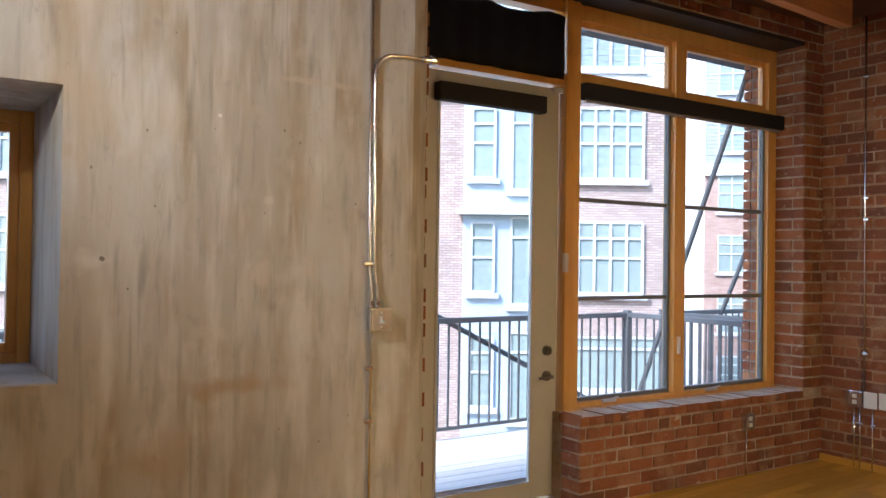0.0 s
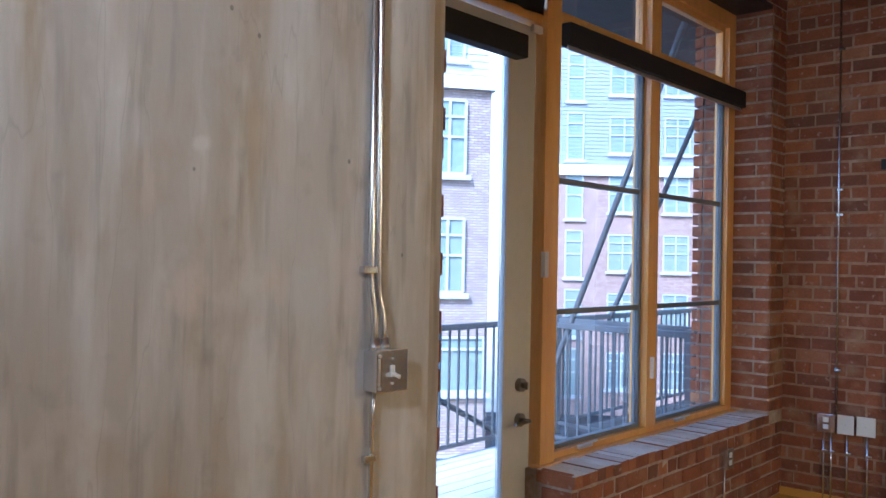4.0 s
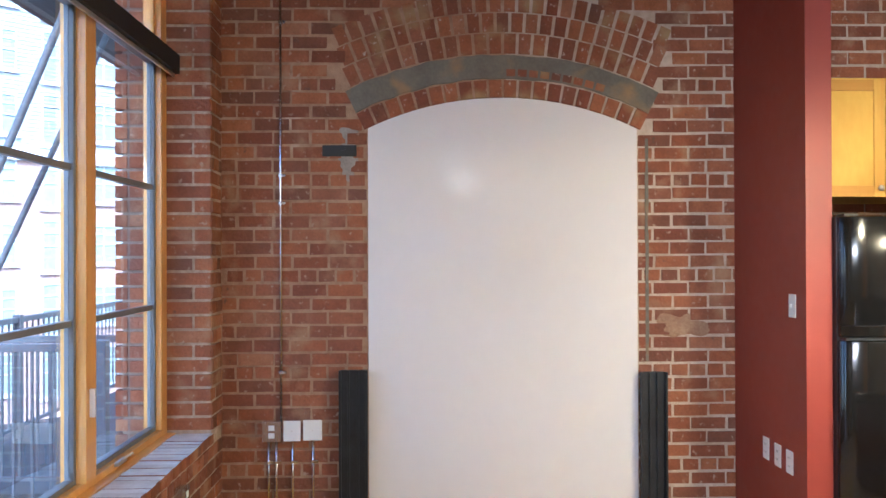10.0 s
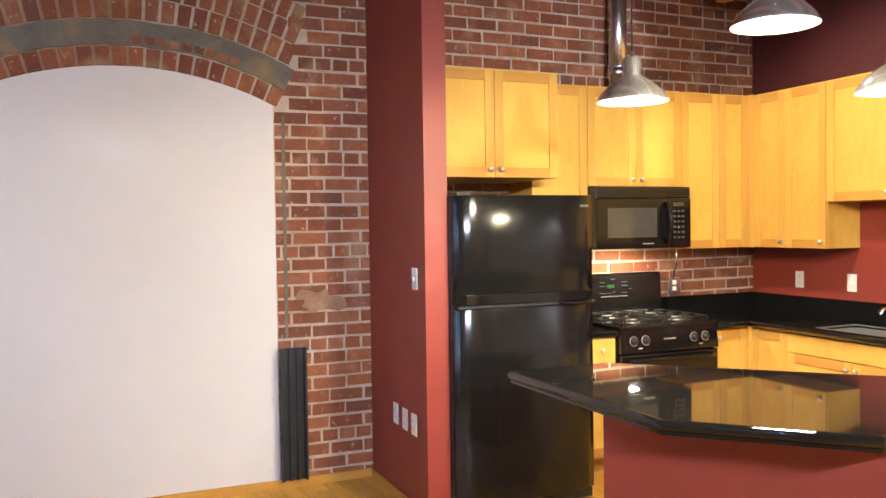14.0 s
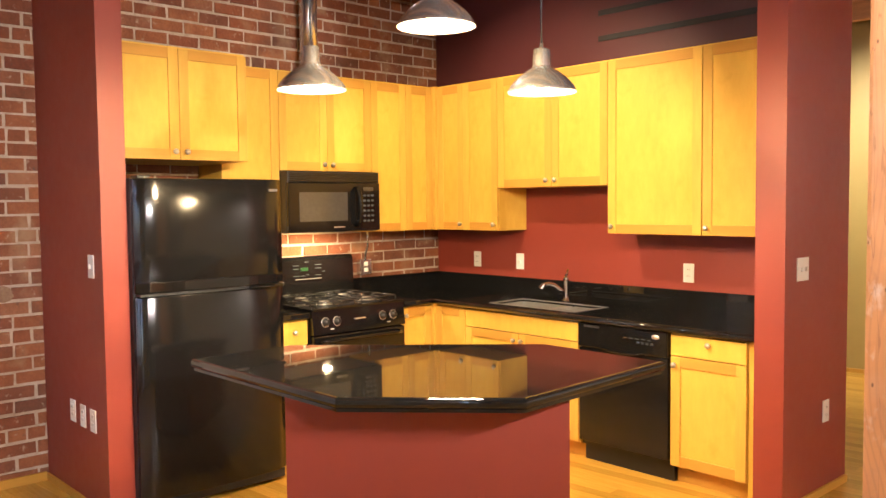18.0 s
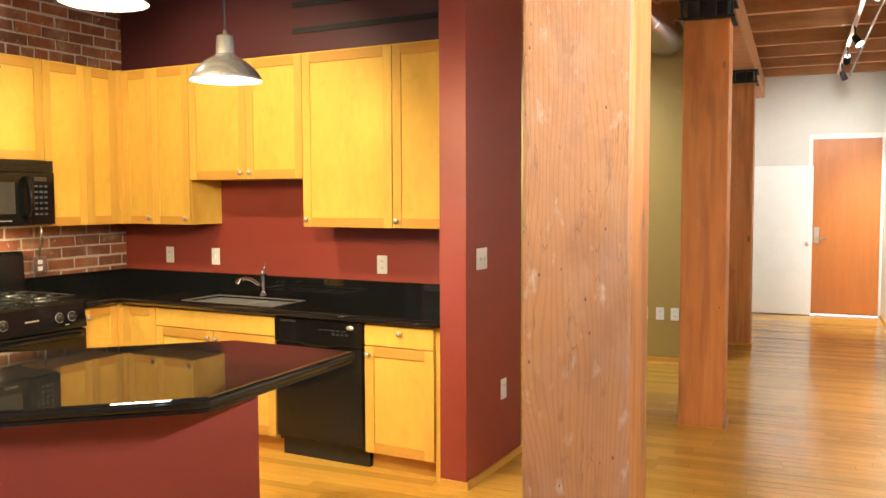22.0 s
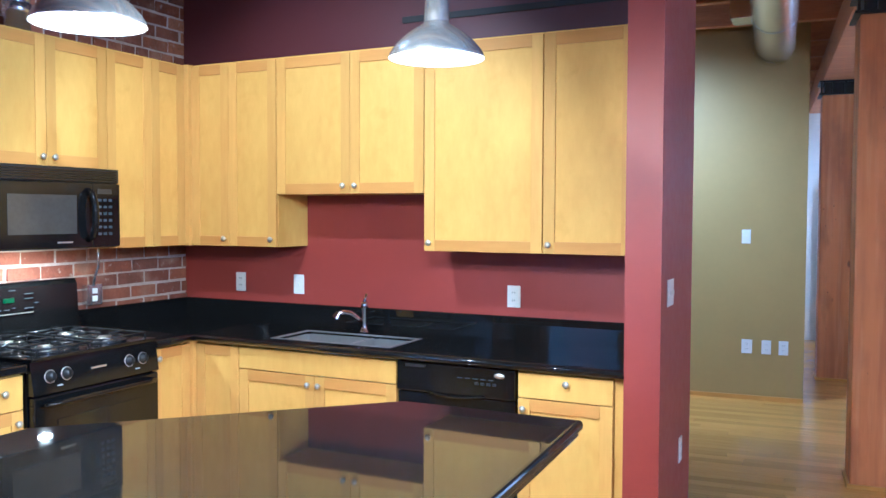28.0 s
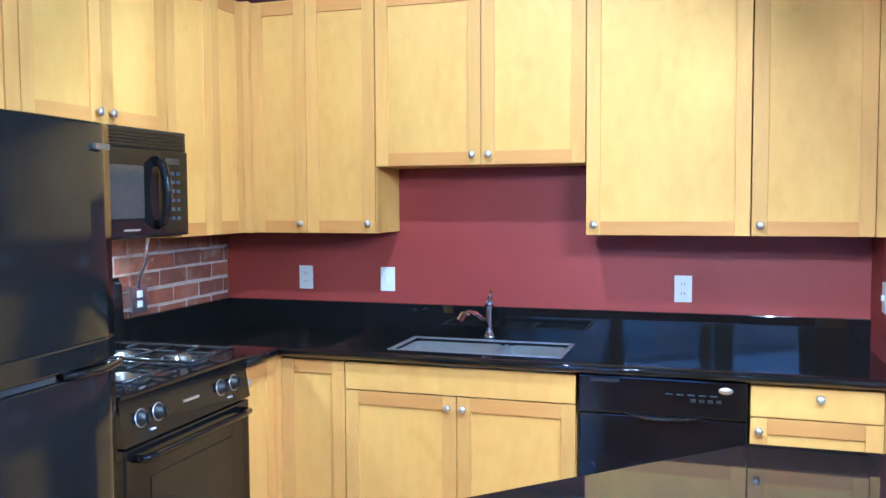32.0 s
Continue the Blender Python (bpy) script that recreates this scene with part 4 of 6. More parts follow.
for y in (5.845, 5.80, 5.705, 5.586):
    conduit([(bx, y, 0.46), (bx, y, 0.0)], "thin steel conduit from box to floor", [(bx, y, 0.33)], "x", r=0.0075)
conduit([(-0.93, WIN_Y - 0.014, 0.33), (-0.93, WIN_Y - 0.014, 0.0)], "thin steel conduit below the window outlet", [], "y", r=0.0075)
conduit([(-0.05, 0.80, 1.15), (-0.06, 0.80, 1.20), (-0.10, 0.81, 1.26), (-0.14, 0.84, 1.39)], "flexible steel cable from the microwave to its outlet", r=0.008, name="flexible_cable")

blob = thing("mortar_patch", "pale mortar smear round a dark hole in the brick", "patch")
bm = bmesh.new()
bmesh.ops.create_icosphere(bm, subdivisions=4, radius=0.075, matrix=Matrix.Translation((0.004, 5.385, 2.09)) @ Matrix.Diagonal((0.14, 0.75, 1.5, 1)))
for v in bm.verts:
    w = noise.noise(v.co * 22)
    v.co.y, v.co.z = 5.385 + (v.co.y - 5.385) * (1 + 0.6 * w), 2.09 + (v.co.z - 2.09) * (1 + 0.5 * w)
part("smear", bm, M_PUTTY, blob)
bm = bmesh.new()
bmesh.ops.create_icosphere(bm, subdivisions=4, radius=0.062, matrix=Matrix.Translation((0.004, 5.375, 2.245)) @ Matrix.Diagonal((0.14, 0.95, 0.8, 1)))
for v in bm.verts:
    w = noise.noise(v.co * 24)
    v.co.y, v.co.z = 5.375 + (v.co.y - 5.375) * (1 + 0.7 * w), 2.245 + (v.co.z - 2.245) * (1 + 0.6 * w)
part("upper_smear", bm, M_PUTTY, blob)
part("pipe_stub", tube(bmesh.new(), (0.02, 5.41, 2.165), (-0.014, 5.41, 2.165), 0.016, segs=16), M_IRON, blob)
rough = thing("mortar_patch", "rough pale mortar repair in the brick wall", "patch")
bm = bmesh.new()
bmesh.ops.create_icosphere(bm, subdivisions=4, radius=0.1, matrix=Matrix.Translation((0.004, 3.40, 1.10)) @ Matrix.Diagonal((0.12, 1.5, 0.75, 1)))
for v in bm.verts:
    w = noise.noise(v.co * 16)
    v.co.y, v.co.z = 3.40 + (v.co.y - 3.40) * (1 + 0.8 * w), 1.10 + (v.co.z - 1.10) * (1 + 0.7 * w)
part("smear", bm, M_SANDY, rough)
part("hole", solid(-0.010, 0.004, 5.33, 5.53, 2.115, 2.18, bevel=0.004), M_SLOT, blob)

# ---- kitchen cabinets ----
def knob(parent, x, y, z):
    """A round knob that stands out towards local -y."""
    bm = lathe(bmesh.new(), [(0.0, 0.0), (0.006, 0.0), (0.006, 0.012), (0.015, 0.018), (0.016, 0.024), (0.010, 0.030), (0.0, 0.031)], 16)
    part("knob", bm, M_NICKEL, parent, m=Matrix.Translation((x, y, z)) @ Matrix.Rotation(radians(90), 4, "X"))


def shaker(name, parent, x0, x1, z0, z1, y, knob_at=None, stile=0.058, flat=False):
    """A framed door or drawer front, whose back lies at y; faces local -y."""
    if flat:
        door = part(name, solid(x0, x1, y - 0.02, y, z0, z1, bevel=0.003), M_MAPLE, parent)
    else:
        door = part(name, solid(x0 + 0.002, x1 - 0.002, y - 0.011, y - 0.001, z0 + 0.002, z1 - 0.002), M_MAPLE, parent)
        for a, b in ((x0, x0 + stile), (x1 - stile, x1)):
            part("stile", solid(a, b, y - 0.02, y, z0, z1, bevel=0.002), M_MAPLE_V, door)
        for a, b in ((z0, z0 + stile), (z1 - stile, z1)):
            part("rail", solid(x0 + stile, x1 - stile, y - 0.0195, y, a, b, bevel=0.002), M_MAPLE_H, door)
    if knob_at:
        knob(door, knob_at[0], y - 0.02, knob_at[1])
    return door


def upper(m, w, z0, z1, depth, doors, label, gap=0.003):
    """A wall cabinet: doors are (x0, x1, knob x or None)."""
    cab = thing("wall_cabinet", label, "cabinet", m, "wall cabinets")
    part("body", solid(0.001, w - 0.001, -(depth - 0.022), -0.002, z0, z1, bevel=0.001), M_MAPLE, cab)
    for x0, x1, kx in doors:
        shaker("door", cab, x0 + gap / 2, x1 - gap / 2, z0 + 0.001, z1 - 0.012, -(depth - 0.021), (kx, z0 + 0.045) if kx is not None else None)
    return cab


UT = 2.455
SINK = lambda x: pose(x, 0, 0, 0, 0, 180)
BRICKW = lambda y: pose(0, y, 0, 0, 0, -90)
L_UP = "honey maple shaker wall cabinet with satin nickel knobs"
upper(SINK(-0.338), 0.627, 1.372, UT, 0.312, [(0.0, 0.282, 0.255), (0.282, 0.625, 0.595)], L_UP)
upper(SINK(-0.967), 0.945, 1.675, UT, 0.312, [(0.0, 0.492, 0.455), (0.492, 0.945, 0.53)], "short honey maple wall cabinet over the sink")
upper(SINK(-1.914), 0.652, 1.372, UT, 0.312, [(0.0, 0.65, 0.035)], L_UP)
upper(SINK(-2.568), 0.448, 1.372, UT, 0.312, [(0.0, 0.446, 0.032)], L_UP)
single("filler_strip", solid(-3.054, -3.018, 0.004, 0.292, 1.372, UT), M_MAPLE, "maple filler strip between cabinet and red pier", "filler")
upper(BRICKW(0.924), 0.588, 1.372, UT, 0.312, [(0.0, 0.322, 0.03), (0.324, 0.586, None)], "honey maple corner wall cabinet beside the microwave")
upper(BRICKW(1.686), 0.76, 1.80, UT, 0.312, [(0.0, 0.38, 0.345), (0.38, 0.76, 0.415)], "short honey maple wall cabinet over the microwave")
upper(BRICKW(2.105), 0.417, 1.372, UT, 0.312, [(0.0, 0.417, 0.385)], "honey maple wall cabinet beside the refrigerator")
upper(BRICKW(2.95), 0.842, 1.83, UT, 0.645, [(0.0, 0.42, 0.385), (0.42, 0.842, 0.455)], "deep honey maple cabinet over the refrigerator")

BASE_TOP = COUNTER - 0.038


def base(m, w, fronts, label, depth=0.62, top=BASE_TOP):
    """A floor cabinet: fronts are (name, x0, x1, z0, z1, knob, flat)."""
    cab = thing("base_cabinet", label, "cabinet", m, "base cabinets")
    part("body", solid(0.001, w - 0.001, -(depth - 0.022), -0.02, 0.10, top, bevel=0.001), M_MAPLE, cab)
    part("toe_kick", solid(0.001, w - 0.001, -(depth - 0.085), -0.06, 0.0, 0.0995), M_MAPLE_H, cab)
    for name, x0, x1, z0, z1, kn, flat in fronts:
        shaker(name, cab, x0 + 0.0015, x1 - 0.0015, z0, z1, -(depth - 0.021), kn, flat=flat)
    return cab


DT = BASE_TOP - 0.012
base(SINK(-0.64), 0.30, [("door", 0.0, 0.30, 0.11, DT, None, False)], "blind corner maple base cabinet")
base(SINK(-0.942), 0.983, [("false_drawer", 0.0, 0.98, 0.725, DT, None, True), ("door", 0.0, 0.494, 0.11, 0.72, (0.46, 0.675), False), ("door", 0.494, 0.98, 0.11, 0.72, (0.525, 0.675), False)], "maple sink base cabinet with two doors", top=0.68)
base(SINK(-2.56), 0.447, [("drawer", 0.0, 0.445, 0.725, DT, (0.235, 0.805), True), ("door", 0.0, 0.445, 0.11, 0.72, (0.03, 0.675), False)], "maple base cabinet with one drawer and one door")
single("filler_strip", solid(-3.053, -3.009, 0.06, 0.60, 0.0, BASE_TOP), M_MAPLE, "maple filler strip between base cabinet and red pier", "filler")
base(BRICKW(0.922), 0.279, [("door", 0.0, 0.277, 0.11, DT, (0.03, 0.79), False)], "narrow maple base cabinet beside the range")
base(BRICKW(2.07), 0.375, [("drawer", 0.0, 0.373, 0.69, DT, (0.27, 0.775), True), ("door", 0.0, 0.373, 0.11, 0.685, (0.335, 0.63), False)], "narrow maple base cabinet between range and refrigerator")

single("corner_filler", solid(-0.639, -0.60, 0.60, 0.642, 0.0, BASE_TOP), M_MAPLE_V, "maple corner post between the two base runs", "filler")
single("corner_filler", solid(-0.337, -0.28, 0.28, 0.335, 1.372, UT), M_MAPLE_V, "maple corner post between the two wall cabinets", "filler")

# worktops
CT0 = COUNTER - 0.037
wt = thing("worktop", "polished black granite worktop with a low upstand", "worktop")
bm = bmesh.new()
SX0, SX1, SY0, SY1 = -1.845, -1.125, 0.225, 0.555
prism(bm, [(-3.054, 0.021), (SX0, 0.021), (SX0, 0.645), (-3.054, 0.645)], CT0, COUNTER)
prism(bm, [(SX0, SY1), (SX1, SY1), (SX1, 0.645), (SX0, 0.645)], CT0, COUNTER)
prism(bm, [(SX0, 0.021), (SX1, 0.021), (SX1, SY0), (SX0, SY0)], CT0, COUNTER)
prism(bm, [(SX1, 0.021), (-0.021, 0.021), (-0.021, 0.922), (-0.645, 0.922), (-0.645, 0.645), (SX1, 0.645)], CT0, COUNTER)
bmesh.ops.remove_doubles(bm, verts=bm.verts, dist=1e-4)
part("slab", bm, M_GRANITE, wt)
bm = bmesh.new()
tube(bm, (-3.054, 0.643, (CT0 + COUNTER) / 2), (-0.64, 0.643, (CT0 + COUNTER) / 2), 0.0188, segs=14)
tube(bm, (-0.643, 0.64, (CT0 + COUNTER) / 2), (-0.643, 0.922, (CT0 + COUNTER) / 2), 0.0188, segs=14)
part("rounded_edge", bm, M_GRANITE, wt, smooth=True)
bm = bmesh.new()
bbox(bm, -3.054, -0.001, 0.001, 0.02, CT0, 1.018, bevel=0.003)
bbox(bm, -0.02, -0.001, 0.02, 0.922, CT0, 1.018, bevel=0.003)
part("upstand", bm, M_GRANITE, wt)
wt2 = thing("worktop", "small black granite worktop beside the range", "worktop")
bm = bmesh.new()
bbox(bm, -0.645, -0.021, 1.694, 2.07, CT0, COUNTER, bevel=0.006)
part("slab", bm, M_GRANITE, wt2)
part("upstand", solid(-0.02, -0.001, 1.694, 2.07, CT0, 1.018, bevel=0.003), M_GRANITE, wt2)

# sink and tap
sink = thing("kitchen_sink", "stainless steel double-bowl undermount sink", "sink")
SPLIT = -1.56
for x0, x1 in ((SPLIT + 0.012, SX1), (SX0, SPLIT - 0.012)):
    bm = bmesh.new()
    bbox(bm, x0, x1, SY0, SY1, COUNTER - 0.20, COUNTER - 0.008, bevel=0.03)
    top = [f for f in bm.faces if f.normal.z > 0.9 and f.calc_center_median().z > COUNTER - 0.02]
    bmesh.ops.delete(bm, geom=top, context="FACES")
    bmesh.ops.reverse_faces(bm, faces=bm.faces)
    bowl = part("bowl", bm, M_STEEL, sink, smooth=True)
    part("drain", tube(bmesh.new(), ((x0 + x1) / 2, 0.34, COUNTER - 0.20), ((x0 + x1) / 2, 0.34, COUNTER - 0.194), 0.04), M_CHROME, bowl)
part("divider", solid(SPLIT - 0.012, SPLIT + 0.012, SY0 + 0.01, SY1 - 0.01, COUNTER - 0.09, COUNTER - 0.012, bevel=0.008), M_STEEL, sink)
bm = bmesh.new()
for dims in ((SX0 - 0.012, SX1 + 0.012, SY1 - 0.006, SY1 + 0.008), (SX0 - 0.012, SX1 + 0.012, SY0 - 0.008, SY0 + 0.006), (SX0 - 0.012, SX0 + 0.006, SY0, SY1), (SX1 - 0.006, SX1 + 0.012, SY0, SY1)):
    bbox(bm, *dims, COUNTER - 0.004, COUNTER + 0.002)
part("rim", bm, M_STEEL, sink)
tap = thing("kitchen_tap", "chrome single-lever tap with pull-out spout", "tap", pose(-1.455, 0.15, COUNTER))
part("base", lathe(bmesh.new(), [(0.0, 0.0), (0.03, 0.0), (0.03, 0.008), (0.02, 0.02), (0.018, 0.05), (0.019, 0.055), (0.018, 0.13), (0.021, 0.135), (0.021, 0.165), (0.016, 0.175), (0.0, 0.178)], 20), M_CHROME, tap)
bm = bmesh.new()
pipe(bm, [(0, 0.0, 0.045), (0.022, 0.035, 0.085), (0.045, 0.075, 0.117), (0.068, 0.112, 0.126), (0.085, 0.138, 0.118)], 0.013, 12)
tube(bm, (0.082, 0.134, 0.124), (0.096, 0.154, 0.092), 0.017, 0.02)
part("spout", bm, M_CHROME, tap)
bm = bmesh.new()
pipe(bm, [(0, 0, 0.172), (-0.002, -0.003, 0.19), (-0.010, -0.010, 0.222)], 0.009, 10)
part("lever", bm, M_CHROME, tap)

# dishwasher
dw = thing("dishwasher", "gloss black built-in dishwasher under the worktop", "dishwasher", SINK(-1.93))
part("body", solid(0.003, 0.622, -0.59, -0.03, 0.10, BASE_TOP - 0.002), M_BLACKM, dw)
d = part("door", solid(0.004, 0.621, -0.625, -0.59, 0.13, 0.70, bevel=0.006), M_BLACK, dw)
pan = part("control_panel", solid(0.004, 0.621, -0.635, -0.59, 0.705, BASE_TOP - 0.006, bevel=0.006), M_BLACK, dw)
bm = bmesh.new()
pipe(bm, [(0.17, -0.632, 0.712), (0.24, -0.642, 0.70), (0.32, -0.645, 0.697), (0.40, -0.642, 0.70), (0.47, -0.632, 0.712)], 0.008)
part("handle_lip", bm, M_BLACK, pan)
part("vent", solid(0.05, 0.16, -0.637, -0.634, 0.825, 0.838), M_SLOT, pan)
for k in range(4):
    part("button", solid(0.42 + 0.03 * k, 0.44 + 0.03 * k, -0.638, -0.634, 0.765, 0.778, bevel=0.002), M_IRON, pan)
bm = bmesh.new()
for k in range(5):
    bbox(bm, 0.33 + 0.04 * k, 0.355 + 0.04 * k, -0.6355, -0.6345, 0.79, 0.794)
part("marks", bm, M_MARKD, pan)
part("badge", lathe(bmesh.new(), [(0.0, 0.0), (0.016, 0.0), (0.016, 0.003), (0.0, 0.003)], 20), M_NICKEL, pan, "oval grey badge", m=Matrix.Translation((0.545, -0.634, 0.815)) @ Matrix.Rotation(radians(90), 4, "X") @ Matrix.Diagonal((1.6, 0.8, 1, 1)))
part("kick_panel", solid(0.004, 0.621, -0.56, -0.53, 0.0, 0.125), M_BLACKM, dw)

# gas range
rg = thing("gas_range", "black gas range with four burners and a raised control back", "range", BRICKW(1.687))
RW = 0.757
part("body", solid(0.003, RW, -0.625, -0.02, 0.03, 0.895, bevel=0.003), M_BLACK, rg)
od = part("oven_door", solid(0.006, RW - 0.003, -0.665, -0.626, 0.19, 0.735, bevel=0.008), M_BLACK, rg)
part("oven_window", solid(0.13, RW - 0.13, -0.668, -0.664, 0.32, 0.62, bevel=0.002), M_DGLASS, od)
bm = bmesh.new()
pipe(bm, [(0.05, -0.665, 0.70), (0.06, -0.70, 0.702), (0.12, -0.71, 0.703), (RW - 0.12, -0.71, 0.703), (RW - 0.06, -0.70, 0.702), (RW - 0.05, -0.665, 0.70)], 0.013)
part("handle", bm, M_BLACK, od)
part("drawer", solid(0.006, RW - 0.003, -0.66, -0.626, 0.04, 0.18, bevel=0.006), M_BLACK, rg)
bm = bmesh.new()
prismpts = [(-0.668, 0.745), (-0.626, 0.745), (-0.60, 0.90), (-0.645, 0.90)]
va = [bm.verts.new((0.003, y, z)) for y, z in prismpts]
vb = [bm.verts.new((RW, y, z)) for y, z in prismpts]
bm.faces.new(va), bm.faces.new(vb[::-1])
for k in range(4):
    bm.faces.new((va[k], vb[k], vb[(k + 1) % 4], va[(k + 1) % 4]))
bmesh.ops.recalc_face_normals(bm, faces=bm.faces)
cp = part("control_panel", bm, M_BLACK, rg)
for x in (0.10, 0.19, RW - 0.19, RW - 0.10):
    bm = lathe(bmesh.new(), [(0.0, 0.0), (0.027, 0.0), (0.027, 0.006), (0.02, 0.01), (0.018, 0.024), (0.0, 0.026)], 20)
    bbox(bm, -0.004, 0.004, -0.018, 0.018, 0.02, 0.034, bevel=0.001)
    kb = part("knob", bm, M_BLACKM, cp, m=Matrix.Translation((x, -0.656, 0.82)) @ Matrix.Rotation(radians(82), 4, "X"))
    ring = lathe(bmesh.new(), [(0.028, 0.0), (0.031, 0.0), (0.031, 0.003), (0.028, 0.003)], 20)
    part("dial_ring", ring, M_NICKEL, kb, m=Matrix.Translation((x, -0.656, 0.82)) @ Matrix.Rotation(radians(82), 4, "X"))
part("badge", solid(0.33, 0.42, -0.662, -0.654, 0.818, 0.826), M_NICKEL, cp)
for x in (0.145, RW - 0.145):
    part("printed_mark", solid(x - 0.012, x + 0.012, -0.672, -0.640, 0.772, 0.777), M_MARK, cp)
top = part("cooktop", solid(0.003, RW, -0.655, -0.085, 0.896, 0.912, bevel=0.005), M_BLACK, rg)
for cx in (0.20, RW - 0.20):
    for cyy in (-0.22, -0.50):
        bm = lathe(bmesh.new(), [(0.0, 0.0), (0.055, 0.0), (0.05, 0.012), (0.035, 0.014), (0.035, 0.024), (0.0, 0.026)], 20)
        part("burner", bm, M_GALVD, top, "dull metal burner", m=Matrix.Translation((cx, cyy, 0.912)))
        bm = lathe(bmesh.new(), [(0.058, 0.002), (0.085, 0.004), (0.098, 0.010), (0.104, 0.008), (0.104, 0.001)], 24)
        part("drip_bowl", bm, M_GRATE, top, "dark enamelled drip bowl", m=Matrix.Translation((cx, cyy, 0.912)))
    bm = bmesh.new()
    for cyy in (-0.22, -0.50):
        for a in range(4):
            dx, dy = math.cos(radians(90 * a)), math.sin(radians(90 * a))
            pipe(bm, [(cx + 0.03 * dx, cyy + 0.03 * dy, 0.948), (cx + 0.10 * dx, cyy + 0.10 * dy, 0.95), (cx + 0.135 * dx, cyy + 0.135 * dy, 0.945)], 0.0055, 6)
    for sx in (-0.145, 0.145):
        pipe(bm, [(cx + sx, -0.63, 0.914), (cx + sx, -0.63, 0.944), (cx + sx, -0.10, 0.944), (cx + sx, -0.10, 0.914)], 0.006, 6)
    for yy in (-0.63, -0.36, -0.10):
        pipe(bm, [(cx - 0.145, yy, 0.944), (cx + 0.145, yy, 0.944)], 0.006, 6)
    part("grate", bm, M_GRATE, top, "glossy dark enamelled grate")
bm = bmesh.new()
pts = [(-0.085, 0.896), (-0.02, 0.896), (-0.02, 1.20), (-0.055, 1.20), (-0.07, 1.18)]
va = [bm.verts.new((0.003, y, z)) for y, z in pts]
vb = [bm.verts.new((RW, y, z)) for y, z in pts]
bm.faces.new(va), bm.faces.new(vb[::-1])
for k in range(len(pts)):
    bm.faces.new((va[k], vb[k], vb[(k + 1) % len(pts)], va[(k + 1) % len(pts)]))
bmesh.ops.recalc_face_normals(bm, faces=bm.faces)
bg = part("back_guard", bm, M_BLACK, rg)
part("clock", solid(0.30, 0.36, -0.0795, -0.074, 1.105, 1.128), M_DISPLAY, bg, "green digits of the clock")
for x, z, w in ((0.235, 1.142, 0.045), (0.235, 1.118, 0.045), (0.235, 1.068, 0.05), (0.30, 1.068, 0.03), (0.345, 1.075, 0.02), (0.42, 1.142, 0.05), (0.42, 1.118, 0.05), (0.42, 1.068, 0.05), (0.48, 1.092, 0.022), (0.33, 1.165, 0.035)):
    part("button_mark", solid(x, x + w, -0.0835, -0.074, z, z + 0.005), M_MARKD, bg)
part("panel_trim", solid(0.25, 0.47, -0.0845, -0.076, 1.045, 1.049), M_NICKEL, bg)
part("top_edge", solid(0.003, RW, -0.060, -0.022, 1.2005, 1.206, bevel=0.002), M_BLACK, bg)

# microwave
mw = thing("microwave", "black over-the-range microwave under the cabinet", "microwave", BRICKW(1.687))
part("body", solid(0.003, RW, -0.375, -0.01, 1.385, 1.795, bevel=0.004), M_BLACKM, mw)
gr = part("vent_grille", solid(0.003, RW, -0.395, -0.375, 1.72, 1.795, bevel=0.004), M_BLACKM, mw)
for k in range(5):
    part("slat", solid(0.02, RW - 0.02, -0.400, -0.394, 1.728 + 0.012 * k, 1.734 + 0.012 * k), M_BLACK, gr)
md = part("door", solid(0.003, 0.575, -0.405, -0.375, 1.39, 1.718, bevel=0.006), M_BLACK, mw)
part("door_window", solid(0.085, 0.475, -0.408, -0.404, 1.46, 1.655, bevel=0.002), M_GLASSG, md, "grey mesh-backed window")
bm = bmesh.new()
pipe(bm, [(0.545, -0.405, 1.43), (0.548, -0.438, 1.45), (0.55, -0.452, 1.50), (0.55, -0.455, 1.555), (0.55, -0.452, 1.61), (0.548, -0.438, 1.66), (0.545, -0.405, 1.68)], 0.018, 12)
part("handle", bm, M_BLACK, md)
mp_ = part("control_panel", solid(0.578, RW, -0.402, -0.375, 1.39, 1.718, bevel=0.004), M_BLACK, mw)
part("display", solid(0.61, 0.70, -0.4045, -0.4015, 1.665, 1.69), M_GLASSG, mp_)
for r in range(6):
    for c in range(3):
        part("key", solid(0.612 + 0.034 * c, 0.634 + 0.034 * c, -0.4045, -0.4015, 1.625 - 0.035 * r, 1.639 - 0.035 * r), M_MARKD, mp_)
part("cooktop_lens", solid(0.35, 0.41, -0.29, -0.25, 1.3836, 1.3852), M_LENS, mw, "small lit cooktop lamp").visible_shadow = False
lamp("cooktop_light", "AREA", (-0.27, 1.31, 1.378), 1.8, WARM, 0.045, (-0.20, 1.31, 0.5))
part("badge", solid(0.36, 0.45, -0.4065, -0.4045, 1.415, 1.422), M_NICKEL, md)

# refrigerator
fr = thing("refrigerator", "gloss black top-freezer refrigerator", "refrigerator", BRICKW(2.952))
FW = 0.857
part("body", solid(0.0, FW, -0.952, -0.06, 0.02, 1.715, bevel=0.008), M_BLACKM, fr)


def curved_front(z0, z1, bulge=0.03, n=14):
    pts = [(0.003 + (FW - 0.006) * k / n, -0.997 - bulge * (1 - (2 * k / n - 1) ** 2) - (0.0 if 0 < k < n else -0.02)) for k in range(n + 1)]
    bm = prism(bmesh.new(), [(0.003, -0.957)] + pts + [(FW - 0.003, -0.957)], z0, z1, bevel=0.008, segs=2)
    for f in bm.faces:
        f.smooth = abs(f.normal.z) < 0.5
    return bm


